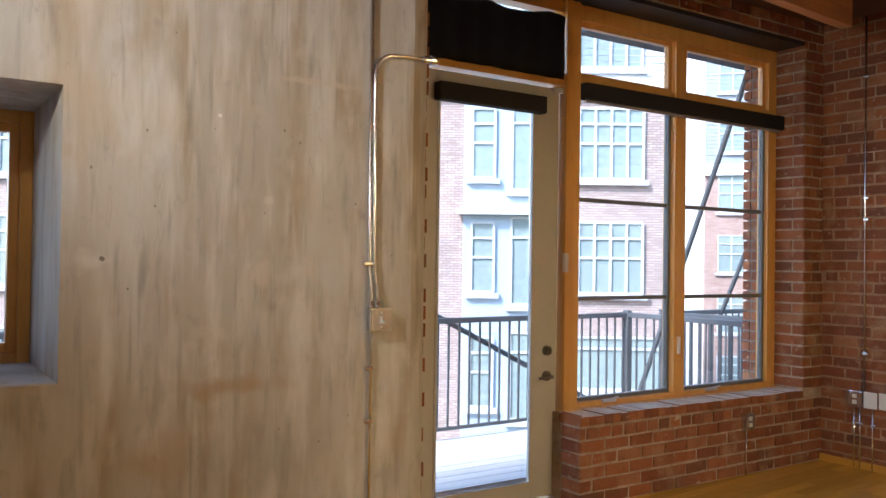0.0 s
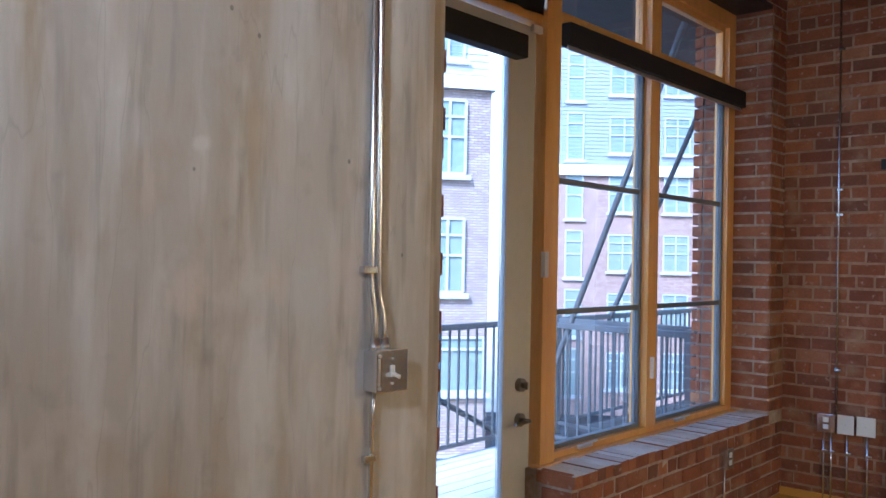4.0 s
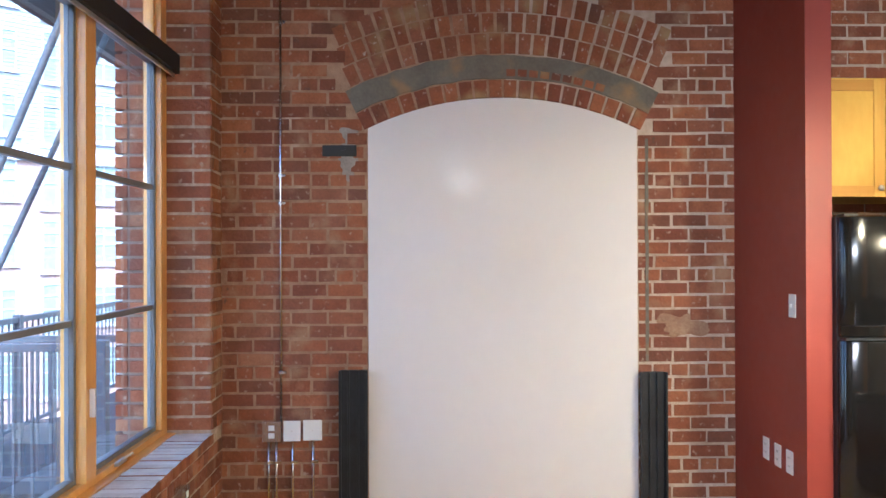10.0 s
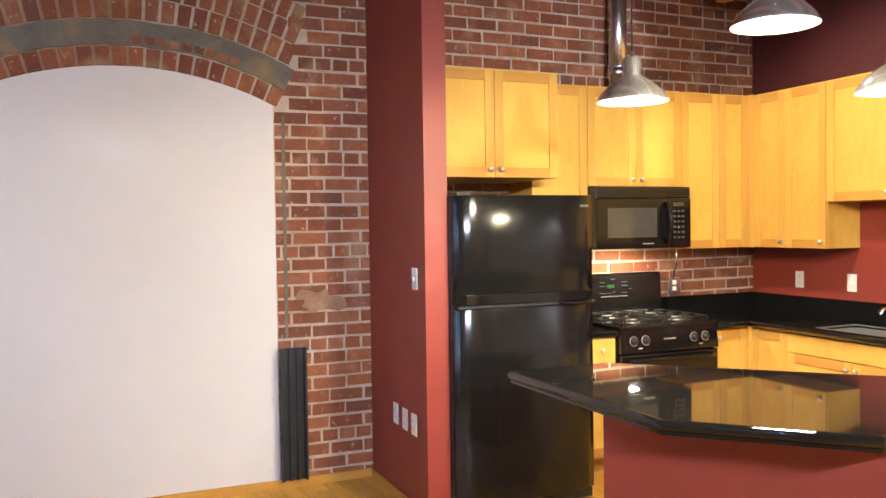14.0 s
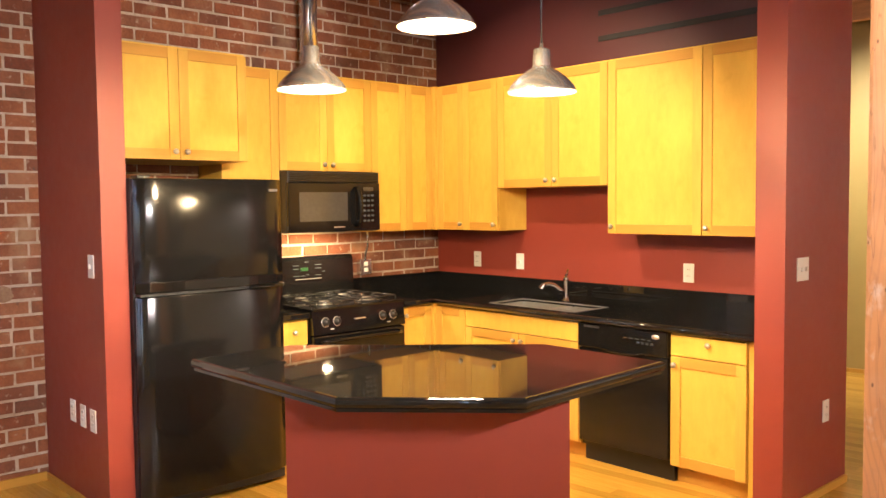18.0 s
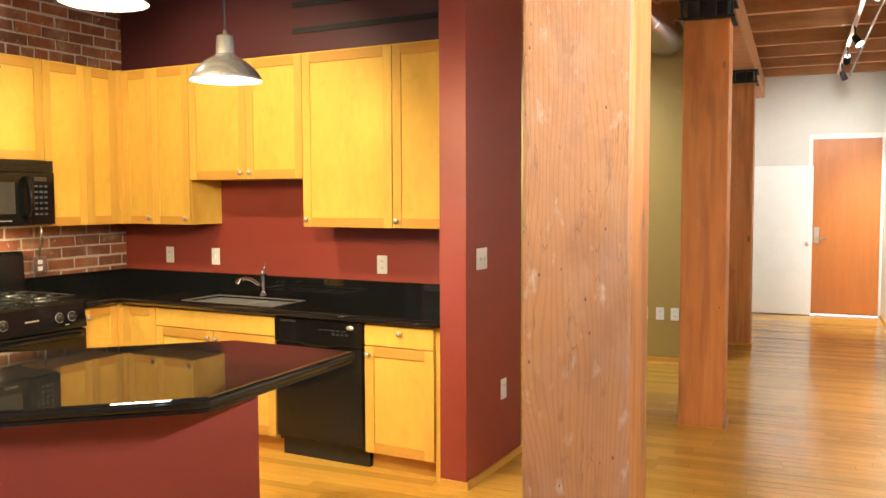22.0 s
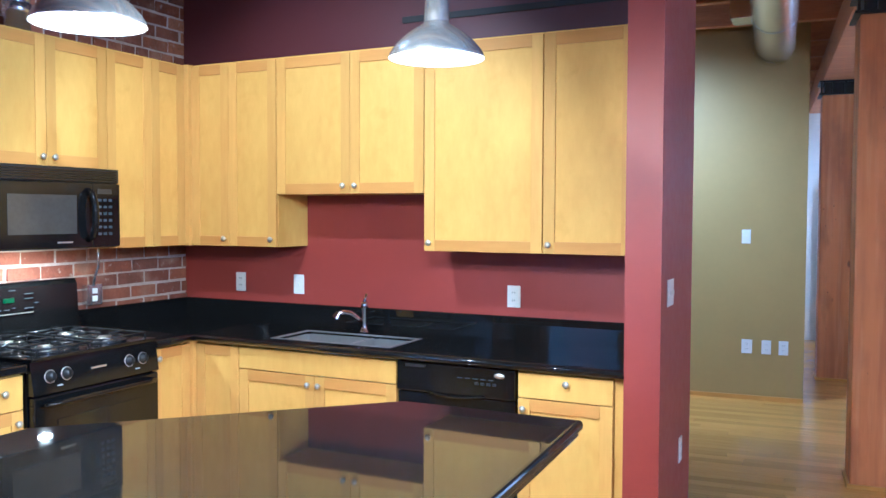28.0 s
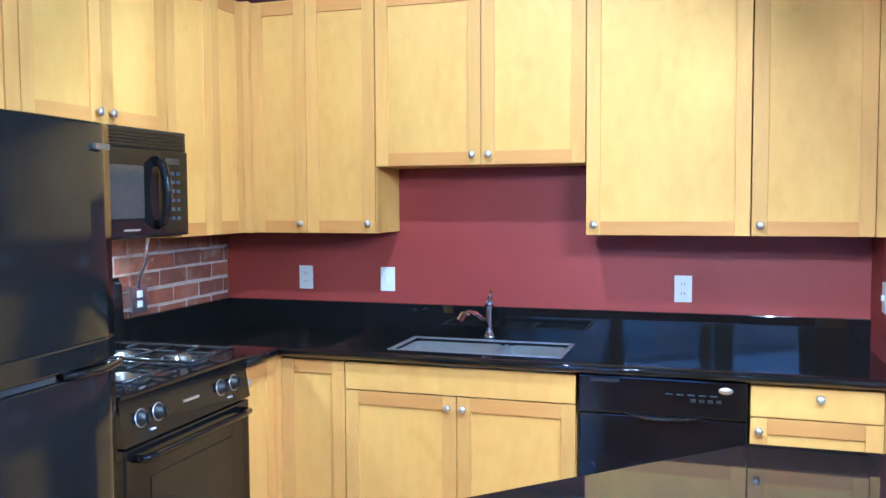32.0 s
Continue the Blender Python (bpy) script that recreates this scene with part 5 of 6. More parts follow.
f1 = part("freezer_door", curved_front(1.135, 1.715), M_FRIDGE, fr)
f2 = part("fridge_door", curved_front(0.075, 1.12), M_FRIDGE, fr)
bm = bmesh.new()
pipe(bm, [(0.62, -1.022, 1.128), (0.68, -1.034, 1.125), (0.75, -1.034, 1.123), (0.82, -1.018, 1.126), (0.845, -1.000, 1.128)], 0.009, 10)
part("handle", bm, M_BLACK, f1, "moulded black pocket handle")
lip = prism(bmesh.new(), [(0.006, -0.96)] + [(0.006 + (FW - 0.012) * k / 14, -1.003 - 0.03 * (1 - (2 * k / 14 - 1) ** 2) + (0.0 if 0 < k < 14 else 0.02)) for k in range(15)] + [(FW - 0.006, -0.96)], 1.136, 1.192, bevel=0.005, segs=2)
part("door_lip", lip, M_BLACK, f1, "gloss black moulded lip along the freezer door")
part("trim_line", solid(0.01, 0.60, -1.025, -0.972, 1.121, 1.134), M_IRON, f2)
part("badge", solid(FW - 0.10, FW - 0.05, -1.018, -1.007, 1.648, 1.662), M_GALVD, f1, "small silver badge")
part("hinge_cover", solid(0.03, 0.10, -0.972, -0.892, 1.715, 1.73, bevel=0.004), M_BLACKM, fr)
part("toe_grille", solid(0.01, FW - 0.01, -0.972, -0.932, 0.02, 0.07), M_BLACKM, fr)
for x in (0.08, FW - 0.08):
    part("foot", tube(bmesh.new(), (x, -0.912, 0.0), (x, -0.912, 0.03), 0.02), M_BLACKM, fr)

# island
isl = thing("kitchen_island", "red-painted island with an angled black granite top", "kitchen island")
base_pts = [(-2.305, 2.925), (-3.08, 2.15), (-2.58, 1.65), (-1.805, 2.425)]
part("base", prism(bmesh.new(), base_pts, 0.0, ISLAND - 0.042), M_RED, isl)
top_pts = [(-1.65, 2.99), (-2.715, 2.98), (-3.195, 2.525), (-3.16, 1.615), (-2.51, 1.62), (-1.65, 2.48)]
part("top", prism(bmesh.new(), top_pts, ISLAND - 0.04, ISLAND, bevel=0.016, segs=4), M_GRANITE, isl)
part("build_up", prism(bmesh.new(), [(x * 0.985 - 0.037, y * 0.985 + 0.036) for x, y in top_pts], ISLAND - 0.052, ISLAND - 0.0395), M_GRANITE, isl)

# ---- lamps ----


def pendant(x, y, z):
    lampo = thing("pendant_lamp", "spun aluminium bell pendant, lit, on a thin cord", "pendant lamp", pose(x, y, z), "kitchen pendants")
    prof = [(0.142, 0.0), (0.1425, 0.003), (0.138, 0.014), (0.128, 0.030), (0.113, 0.048), (0.092, 0.067), (0.068, 0.085), (0.048, 0.097), (0.040, 0.102), (0.038, 0.108), (0.0345, 0.172), (0.032, 0.177), (0.010, 0.180), (0.008, 0.200), (0.0, 0.201)]
    inner = [(0.0, 0.100), (0.036, 0.097), (0.046, 0.093), (0.066, 0.081), (0.089, 0.064), (0.110, 0.045), (0.125, 0.028), (0.135, 0.013), (0.139, 0.002), (0.142, 0.0)]
    part("shade", lathe(bmesh.new(), inner + prof[1:], 40), M_ALU, lampo)
    bm = bmesh.new()
    bmesh.ops.create_uvsphere(bm, u_segments=20, v_segments=12, radius=0.040, matrix=Matrix.Translation((0, 0, 0.046)))
    bulb = part("bulb", bm, M_BULB, lampo, "lit frosted bulb", smooth=True)
    bulb.visible_shadow = False
    part("cord", pipe(bmesh.new(), [(0, 0, 0.199), (0.004, 0, 0.30), (-0.002, 0, 0.6), (0, 0, CEIL - z)], 0.004, 8), M_IRON, lampo)
    part("canopy", tube(bmesh.new(), (0, 0, CEIL - z - 0.02), (0, 0, CEIL - z), 0.06), M_ALU, lampo)
    lamp("pendant_light", "POINT", (x, y, z - 0.018), PENDANT_W, WARM, 0.025)
    return lampo


PENDANT_W = 10
for p in ((-2.82, 2.0, 2.02), (-2.18, 2.69, 2.04), (-2.85, 2.61, 2.20)):
    pendant(*p)

# hall: duct, track with spotlights, doors, alarm
duct = thing("air_duct", "galvanised round air duct with an open end", "duct")
part("tube", tube(bmesh.new(), (-3.33, -3.33, 2.98), (-3.62, 0.6, 2.98), 0.155, segs=40, caps=False), M_GALV, duct, smooth=True)
for k in range(3):
    y = -3.30 + 1.2 * k
    bm = tube(bmesh.new(), (-3.33 - 0.0738 * (y + 3.33), y, 2.98), (-3.33 - 0.0738 * (y + 3.29), y + 0.04, 2.98), 0.172 if k == 0 else 0.162, segs=40, caps=False)
    part("flange", bm, M_GALV, duct, smooth=True)
single("duct_damper_box", solid(-3.36, -3.14, -2.2, -1.95, 2.93, 3.06, bevel=0.004), M_GALV, "small galvanised damper box beside the duct", "box")
TRACK_X = -0.85
SPOT_W, BAR_W = 60, 15
trk = thing("spotlight_track", "ceiling track with halogen spotlights over the hall", "track light", HALL)
part("rail", solid(TRACK_X - 0.017, TRACK_X + 0.017, -5.7, 0.6, 3.02, 3.045), M_NICKEL, trk)
HEADS = [(y, (x2, y2, z)) for y, x2, y2, z in ((-0.55, -1.43, 0.15, 1.9), (-2.45, -1.43, -1.85, 1.9), (-3.55, -0.75, -6.15, 1.4), (-4.7, -1.43, -5.3, 1.5))]
for y, to in HEADS:
    o, q = Vector((TRACK_X, y, 2.93)), Vector(to)
    d = (q - o).normalized()
    head = part("head", tube(bmesh.new(), o, o + d * 0.10, 0.028, 0.036, segs=20, caps=False), M_BLACKM, trk, smooth=True)
    part("stem", tube(bmesh.new(), (TRACK_X, y, 3.02), o + d * 0.02, 0.008), M_BLACKM, head)
    b = part("lens", tube(bmesh.new(), o + d * 0.088, o + d * 0.094, 0.031, segs=20), M_BULBH, head)
    b.visible_shadow = False
    lamp("spot_light", "SPOT", HALL @ (o + d * 0.11), SPOT_W * (0.62 if to[1] < -6 else 1.0), HALOGEN, 0.045, HALL @ q, 82, 1.0)
bar = thing("spotlight_bar", "wall-mounted bar with three lit halogen spotlights", "wall light")
part("rail", solid(-6.86, -6.83, 2.9, 4.55, 2.62, 2.65), M_NICKEL, bar)
for y in (3.0, 4.45):
    part("bracket", solid(-7.18, -6.86, y - 0.015, y + 0.015, 2.62, 2.65), M_NICKEL, bar)
for y, to, share, cone in ((3.14, (-0.6, 1.5, 1.8), 6.6, 50), (3.70, (-3.0, 1.8, 0.7), 2.9, 80), (4.31, (-2.4, 5.2, 2.3), 3.4, 112)):
    o, q = Vector((-6.80, y, 2.57)), Vector(to)
    d = (q - o).normalized()
    head = part("head", tube(bmesh.new(), o, o + d * 0.10, 0.028, 0.036, segs=20, caps=False), M_BLACKM, bar, smooth=True)
    part("stem", tube(bmesh.new(), (-6.845, y, 2.62), o + d * 0.02, 0.008), M_BLACKM, head)
    b = part("lens", tube(bmesh.new(), o + d * 0.088, o + d * 0.094, 0.031, segs=20), M_BULBH, head)
    b.visible_shadow = False
    lamp("spot_light", "SPOT", o + d * 0.11, BAR_W * share, HALOGEN, 0.03, q, cone, 1.0)
conduit([HALL @ Vector((-1.0, -6.1, 3.06)), HALL @ Vector((-1.0, 0.3, 3.06))], "steel conduit along the hall's joists", r=0.014)

d2 = thing("door_2", "closed orange birch entry door with a lever", "door", HALL, kind="structure")
leaf = part("leaf", solid(-1.395, -0.60, -6.20, -6.155, 0.012, 2.275, bevel=0.003), M_OAKDOOR, d2)
bm = bmesh.new()
tube(bm, (-0.66, -6.155, 1.0), (-0.66, -6.10, 1.0), 0.012)
pipe(bm, [(-0.66, -6.10, 1.0), (-0.70, -6.095, 1.0), (-0.77, -6.10, 0.995)], 0.009)
bbox(bm, -0.69, -0.63, -6.155, -6.148, 0.93, 1.14, bevel=0.003)
part("lever", bm, M_NICKEL, leaf)
bm = bmesh.new()
for dims in ((-1.425, -1.396, 0.0, 2.33), (-0.599, -0.55, 0.0, 2.33), (-1.396, -0.599, 2.278, 2.33)):
    bbox(bm, dims[0], dims[1], -6.18, -6.135, dims[2], dims[3], bevel=0.004)
part("frame", bm, M_TRIM, d2)
d3 = thing("door_3", "white painted closet door standing open against the end wall", "door", HALL, kind="structure")
leaf = part("leaf", solid(-0.61, 0.17, -6.05, -6.01, 0.012, 1.93, bevel=0.003), M_DOORW, d3)
bm = lathe(bmesh.new(), [(0.0, 0.0), (0.03, 0.0), (0.03, 0.006), (0.012, 0.01), (0.012, 0.035), (0.027, 0.045), (0.027, 0.058), (0.0, 0.064)], 20)
part("knob", bm, M_NICKEL, leaf, m=Matrix.Translation((-0.55, -6.01, 0.93)) @ Matrix.Rotation(radians(-90), 4, "X"))
cas = thing("door_4", "white cased doorway in the corridor wall", "doorway", HALL, kind="structure")
bm = bmesh.new()
for dims in ((-3.03, -2.95, 0.0, 2.14), (-4.02, -3.94, 0.0, 2.14), (-3.94, -3.03, 2.06, 2.14)):
    bbox(bm, 0.43, 0.449, dims[0], dims[1], dims[2], dims[3], bevel=0.003)
part("casing", bm, M_TRIM, cas)
part("leaf", solid(0.50, 0.54, -3.948, -3.022, 0.01, 2.075), M_DOORW, cas)
al = thing("fire_alarm", "red wall-mounted fire alarm", "fire alarm", HALL @ pose(-1.43, 0.53, 1.99, 0, 0, 90))
part("housing", solid(-0.05, 0.05, -0.045, 0.0, -0.065, 0.065, bevel=0.006), M_REDPL, al)
part("strobe", solid(-0.02, 0.02, -0.06, -0.045, -0.05, 0.05, bevel=0.006), M_PLASTIC, al)

dl_ = thing("ceiling_spot", "small lit ceiling spotlight before the olive wall", "spotlight", HALL @ pose(1.9, -0.75, 0))
part("stem", tube(bmesh.new(), (0, 0, 3.05), (0, 0, CEIL), 0.008), M_BLACKM, dl_)
part("head", tube(bmesh.new(), (0, 0.02, 3.06), (0, -0.05, 2.97), 0.035, 0.05, segs=20, caps=False), M_BLACKM, dl_, smooth=True)
b = part("lens", tube(bmesh.new(), (0, -0.044, 2.977), (0, -0.048, 2.972), 0.044, segs=20), M_BULBH, dl_)
b.visible_shadow = False
lamp("spot_light", "SPOT", HALL @ Vector((1.9, -0.82, 2.95)), 50, HALOGEN, 0.04, HALL @ Vector((1.6, -2.4, 0.9)), 110, 1.0)

ks = thing("ceiling_spot", "lit ceiling spotlight aimed at the sink wall", "spotlight", pose(-1.62, 2.06, 0.19))
part("stem", tube(bmesh.new(), (0, 0, 2.99), (0, 0, CEIL - 0.19), 0.008), M_BLACKM, ks)
part("head", tube(bmesh.new(), (0, 0.03, 3.0), (0, -0.05, 2.91), 0.035, 0.05, segs=20, caps=False), M_BLACKM, ks, smooth=True)
b = part("lens", tube(bmesh.new(), (0, -0.044, 2.917), (0, -0.048, 2.912), 0.044, segs=20), M_BULBH, ks)
b.visible_shadow = False
lamp("spot_light", "SPOT", (-1.62, 2.00, 3.08), 33, (1.0, 0.74, 0.40), 0.03, (-1.2, 0.2, 1.2), 92, 0.55)

# dark slot diffusers high on the sink wall
for z, x0, x1 in ((2.66, -1.62, -3.04), (2.83, -1.62, -3.04)):
    sd = thing("slot_diffuser", "black linear air slot high on the red wall", "air slot", group="air slots")
    part("slot", solid(x1, x0, 0.0045, 0.014, z - 0.018, z + 0.018, bevel=0.003), M_SLOT, sd)
vp = thing("vent_pipe", "galvanised vent pipe rising along the brick wall", "pipe")
part("tube", tube(bmesh.new(), (-0.13, 1.32, UT + 0.002), (-0.13, 1.32, CEIL), 0.062, segs=28), M_GALV, vp, smooth=True)
part("collar", tube(bmesh.new(), (-0.13, 1.32, UT + 0.10), (-0.13, 1.32, UT + 0.16), 0.07, segs=28), M_GALV, vp, smooth=True)

# ---- outside: balcony, railings, rods, facades, street ----
ob = thing("balcony", "pale boarded balcony with dark steel railing", "balcony")
BY0, BY1, BX0, BX1 = 6.85, 8.65, -7.0, 0.50
for k in range(13):
    y = BY0 + (BY1 - BY0) * k / 13
    part("board", solid(BX0, BX1, y + 0.004, y + (BY1 - BY0) / 13 - 0.004, -0.16, -0.12), M_DECK, ob)
part("slab", solid(BX0, BX1, BY0 - 0.1, BY1, -0.36, -0.165), M_IRON, ob)


def railing(m, length, posts, label):
    """A railing along local x with pickets, from the deck up."""
    r = thing("railing", label, "railing", m, "railings")
    part("top_rail", solid(0, length, -0.025, 0.025, 0.93, 0.98, bevel=0.006), M_RAIL, r)
    part("bottom_rail", solid(0, length, -0.015, 0.015, -0.03, 0.0), M_RAIL, r)
    for x in posts:
        part("post", solid(x - 0.035, x + 0.035, -0.035, 0.035, -0.12, 1.0, bevel=0.004), M_RAIL, r)
    bm = solid(-0.008, 0.008, -0.008, 0.008, 0.0, 0.93)
    me = finish("picket", bm, M_RAIL)
    n = int(length / 0.115)
    for k in range(1, n):
        p = new("picket", me)
        p.parent = r
        p.location = (length * k / n, 0, 0)
    return r


railing(pose(BX0, BY1 - 0.05, 0), BX1 - BX0, (0.05, 2.4, 4.2, BX1 - BX0 - 0.05), "dark steel picket railing along the balcony's edge")
railing(pose(BX1 - 0.05, BY0 + 0.1, 0, 0, 0, 90), 1.75, (0.03,), "dark steel picket railing at the balcony's end")
nb = thing("balcony", "neighbouring balcony with dark steel railing", "balcony")
part("slab", solid(1.0, 6.0, 6.85, BY1, -0.36, -0.12), M_IRON, nb)
railing(pose(1.0, 6.9, 0, 0, 0, 90), 1.70, (0.03, 1.7), "dark steel picket railing of the neighbouring balcony")
railing(pose(1.0, BY1 - 0.05, 0), 5.0, (1.8, 3.4, 4.95), "dark steel picket railing of the neighbouring balcony")
for p, q in (((0.46, BY1 - 0.1, -0.12), (0.46, 6.86, 3.95)), ((1.95, BY1 - 0.02, 0.85), (1.95, 6.86, 4.7)), ((-1.9, BY1 + 0.03, 1.0), (0.42, BY1 + 0.03, -0.12))):
    single("tie_rod", tube(bmesh.new(), p, q, 0.025, segs=12), M_RAIL, "dark steel tie rod bracing the balcony", "tie rod", group="tie rods")
single("upper_balcony", solid(-0.4, 5.2, 6.85, 8.5, 3.75, 3.92), M_IRON, "dark underside of a balcony above", "balcony")

GROUND = -7.0
gr_ = bmesh.new()
bbox(gr_, -400, 400, 9.6, 800, GROUND - 0.5, GROUND)
structure("ground", gr_, M_ASPHALT, "grey street asphalt", "street")


def facade_window(parent, x, y, z, w, h, cols, rows):
    """A framed window on a wall that faces -y; (x, z) is its lower left corner."""
    win = part("window", solid(x, x + w, y - 0.03, y + 0.02, z, z + h), M_FWIN, parent)
    bm = bmesh.new()
    t = 0.07
    for k in range(cols + 1):
        bbox(bm, x + w * k / cols - t / 2, x + w * k / cols + t / 2, y - 0.09, y - 0.031, z, z + h)
    for k in range(rows + 1):
        bbox(bm, x, x + w, y - 0.088, y - 0.031, z + h * k / rows - t / 2, z + h * k / rows + t / 2)
    bbox(bm, x, x + w, y - 0.088, y - 0.031, z + h * 0.76, z + h * 0.76 + t)
    part("frame", bm, M_FFRAME, win)
    part("sill", solid(x - 0.15, x + w + 0.15, y - 0.16, y, z - 0.18, z - 0.035), M_FGREY, win)


def building(name, label, x0, x1, y0, y1, top, material, m=None):
    b = thing(name, label, "building", m, "buildings across the street")
    part("wall", solid(x0, x1, y0, y1, GROUND, top), material, b)
    return b


STOREY = 3.3
b1 = building("brick_building", "pale brick loft building with large white-framed windows", -24, 1.25, 0, 10, 6.5, M_FBRICK, pose(11.8, 19.7, 0, 0, 0, -35))
part("upper_storey", solid(-24, 1.25, 0.3, 10, 6.501, 10.2), M_FWHITE, b1, "white lap-sided top storey")
for k in range(18):
    part("lap", solid(-24, 1.25, 0.27, 0.3, 6.6 + 0.2 * k, 6.63 + 0.2 * k), M_FGREY, b1)
part("cornice", solid(-24.1, 1.35, -0.2, 0.3, 6.3, 6.55), M_FWHITE, b1)
for lv in range(-2, 3):
    z = lv * 3.31 + 0.62
    if lv == -1:
        facade_window(b1, -1.85, 0.0, -2.15, 3.0, 1.5, 1, 1)
    else:
        facade_window(b1, -1.35, 0.0 if lv < 2 else 0.3, z, 1.85, 2.05, 4, 2)
    for x in (-8.2, -11.6, -15.0, -18.4):
        facade_window(b1, x, 0.0 if lv < 2 else 0.3, z, 1.8, 2.05, 3, 2)
    part("bay_panel", solid(-4.7, -2.75, -0.12, 0.0, z - 1.2, z + 2.1), M_FBAY, b1, "pale blue-grey bay panel")
    facade_window(b1, -4.45, -0.12, z, 0.65, 2.0, 1, 2)
    facade_window(b1, -3.30, -0.12, z - 0.35, 0.55, 2.5, 1, 1)
part("canopy", solid(-4.9, -2.6, -0.5, -0.12, 2.85, 3.0), M_FWHITE, b1)
FAR = pose(32.5, 31.9, 0, 0, 0, -47)
b2 = building("white_building", "white rendered building with narrow windows", -9.0, -1.4, 0.5, 10, 15, M_FWHITE, FAR)
for lv in range(-2, 5):
    for x, w in ((-5.7, 0.7), (-3.3, 0.5)):
        facade_window(b2, x, 0.5, lv * STOREY + 1.1, w, 2.0, 1, 2)
b3 = building("siding_building", "red-brown brick building with grey-blue siding above", -1.4, 34, 0, 12, 6.4, M_FBRICK2, FAR)
part("upper_storey", solid(-1.4, 34, 0.0, 12, 6.401, 17), M_FTEAL, b3, "grey-blue lap-sided upper storeys")
part("belt_course", solid(-1.5, 34, -0.25, 0.0, 6.4, 7.0), M_FWHITE, b3)
for k in range(46):
    part("lap", solid(-1.4, 34, -0.03, 0.0, 7.1 + 0.21 * k, 7.1 + 0.21 * k + 0.04), M_FTEAL, b3)
for lv in range(-2, 5):
    z = lv * STOREY + 1.1
    for k in range(4):
        facade_window(b3, -0.7 + 8.2 * k, 0.0, z, 1.4, 2.0, 2, 2)
        facade_window(b3, 2.0 + 8.2 * k, 0.0, z - 0.4, 0.9, 2.6, 1, 2)
        facade_window(b3, 4.4 + 8.2 * k, 0.0, z, 2.4, 2.0, 3, 2)

# ---- pieces of the setting: floor strips and bricks ----
rng = random.Random(7)


def quads_box(dims, inset=0.004):
    """Vertices and faces of a slab whose upper face is drawn in a little."""
    x0, x1, y0, y1, z0, z1 = dims
    return [(x0, y0, z0), (x1, y0, z0), (x1, y1, z0), (x0, y1, z0), (x0, y0, z1), (x1, y0, z1), (x1, y1, z1), (x0, y1, z1)]


FACES = [(4, 5, 6, 7), (0, 1, 5, 4), (1, 2, 6, 5), (2, 3, 7, 6), (3, 0, 4, 7)]


def mesh_of(name, slabs, material, m=None):
    verts, faces = [], []
    for s in slabs:
        n = len(verts)
        verts += quads_box(s)
        faces += [tuple(n + k for k in f) for f in FACES]
    me = bpy.data.meshes.new(name)
    me.from_pydata(verts, [], faces)
    if m is not None:
        me.transform(m)
    me.materials.append(material)
    return me


# oak strips run across the hall
W = 0.083
near, far = [], []
y = -7.2
while y < 7.4:
    lo, hi = (-3.1 + y * 0.0837) / 0.9965, (4.34 + y * 0.0837) / 0.9965
    x = lo
    while x < hi:
        ln = min(rng.choice((0.6, 0.9, 1.2, 1.5, 1.8)) - (rng.random() * 0.5 if x == lo else 0), hi - x)
        dims = (x + 0.0008, x + ln - 0.0008, y + 0.001, y + W - 0.001, -0.02, rng.uniform(-0.0006, 0.0))
        inside = -1.6 < x and x + ln < 1.6 and -3.6 < y < 3.2
        (near if inside and len(near) < 300 else far).append(dims)
        x += ln
    y += W
for dims in near:
    o = new("floor_strip", mesh_of("floor_strip", [dims], M_FLOOR, HALL))
    o.parent = floor
o = new("floor_strips", mesh_of("floor_strips", far, M_FLOOR, HALL))
o.parent = floor
tagged(o, "honey oak floor strips", kind="stuff")

# bricks: courses on the wall x = 0, left out where the panel and the arch stand
COURSE, BL, J = 0.0806, 0.214, 0.011
arch_in = arc(PY0, PY1, SPRING, CROWN)
AC = (PY0 + PY1) / 2


def arch_radius(y0, y1, zs, zc):
    w, h = (y1 - y0) / 2, zc - zs
    return (w * w + h * h) / (2 * h)


R0 = arch_radius(PY0, PY1, SPRING, CROWN)
CZ = CROWN - R0
HALF = math.asin((PY1 - PY0) / 2 / R0)
RING = [(R0 + 0.002, R0 + 0.108), (R0 + 0.262, R0 + 0.385), (R0 + 0.39, R0 + 0.505), (R0 + 0.51, R0 + 0.625)]
R_OUT = R0 + 0.632


def in_arch(y, z):
    r, a = math.hypot(y - AC, z - CZ), math.atan2(y - AC, z - CZ)
    return r < R_OUT and abs(a) < HALF + 0.025 - 0.073 * (r - R0) and z > SPRING - 0.02


def brick_slab(u0, u1, z0, z1):
    """A brick in the wall x = 0: u runs along y."""
    out = rng.uniform(-0.006, 0.002)
    e = 0.003
    j = lambda: rng.uniform(-0.0025, 0.0025)
    return [(0.02, u0, z0), (0.02, u1, z0), (0.02, u1, z1), (0.02, u0, z1),
            (out + j(), u0 + e + j(), z0 + e + j()), (out + j(), u1 - e + j(), z0 + e + j()), (out + j(), u1 - e + j(), z1 - e + j()), (out + j(), u0 + e + j(), z1 - e + j())]


BF = [(7, 6, 5, 4), (4, 5, 1, 0), (5, 6, 2, 1), (6, 7, 3, 2), (7, 4, 0, 3)]


def bricks_mesh(name, cells, m=None, material=None):
    verts, faces = [], []
    for c in cells:
        n = len(verts)
        verts += c
        faces += [tuple(n + k for k in f) for f in BF]
    me = bpy.data.meshes.new(name)
    me.from_pydata(verts, [], faces)
    if m is not None:
        me.transform(m)
    me.materials.append(material or M_BRICK)
    return me


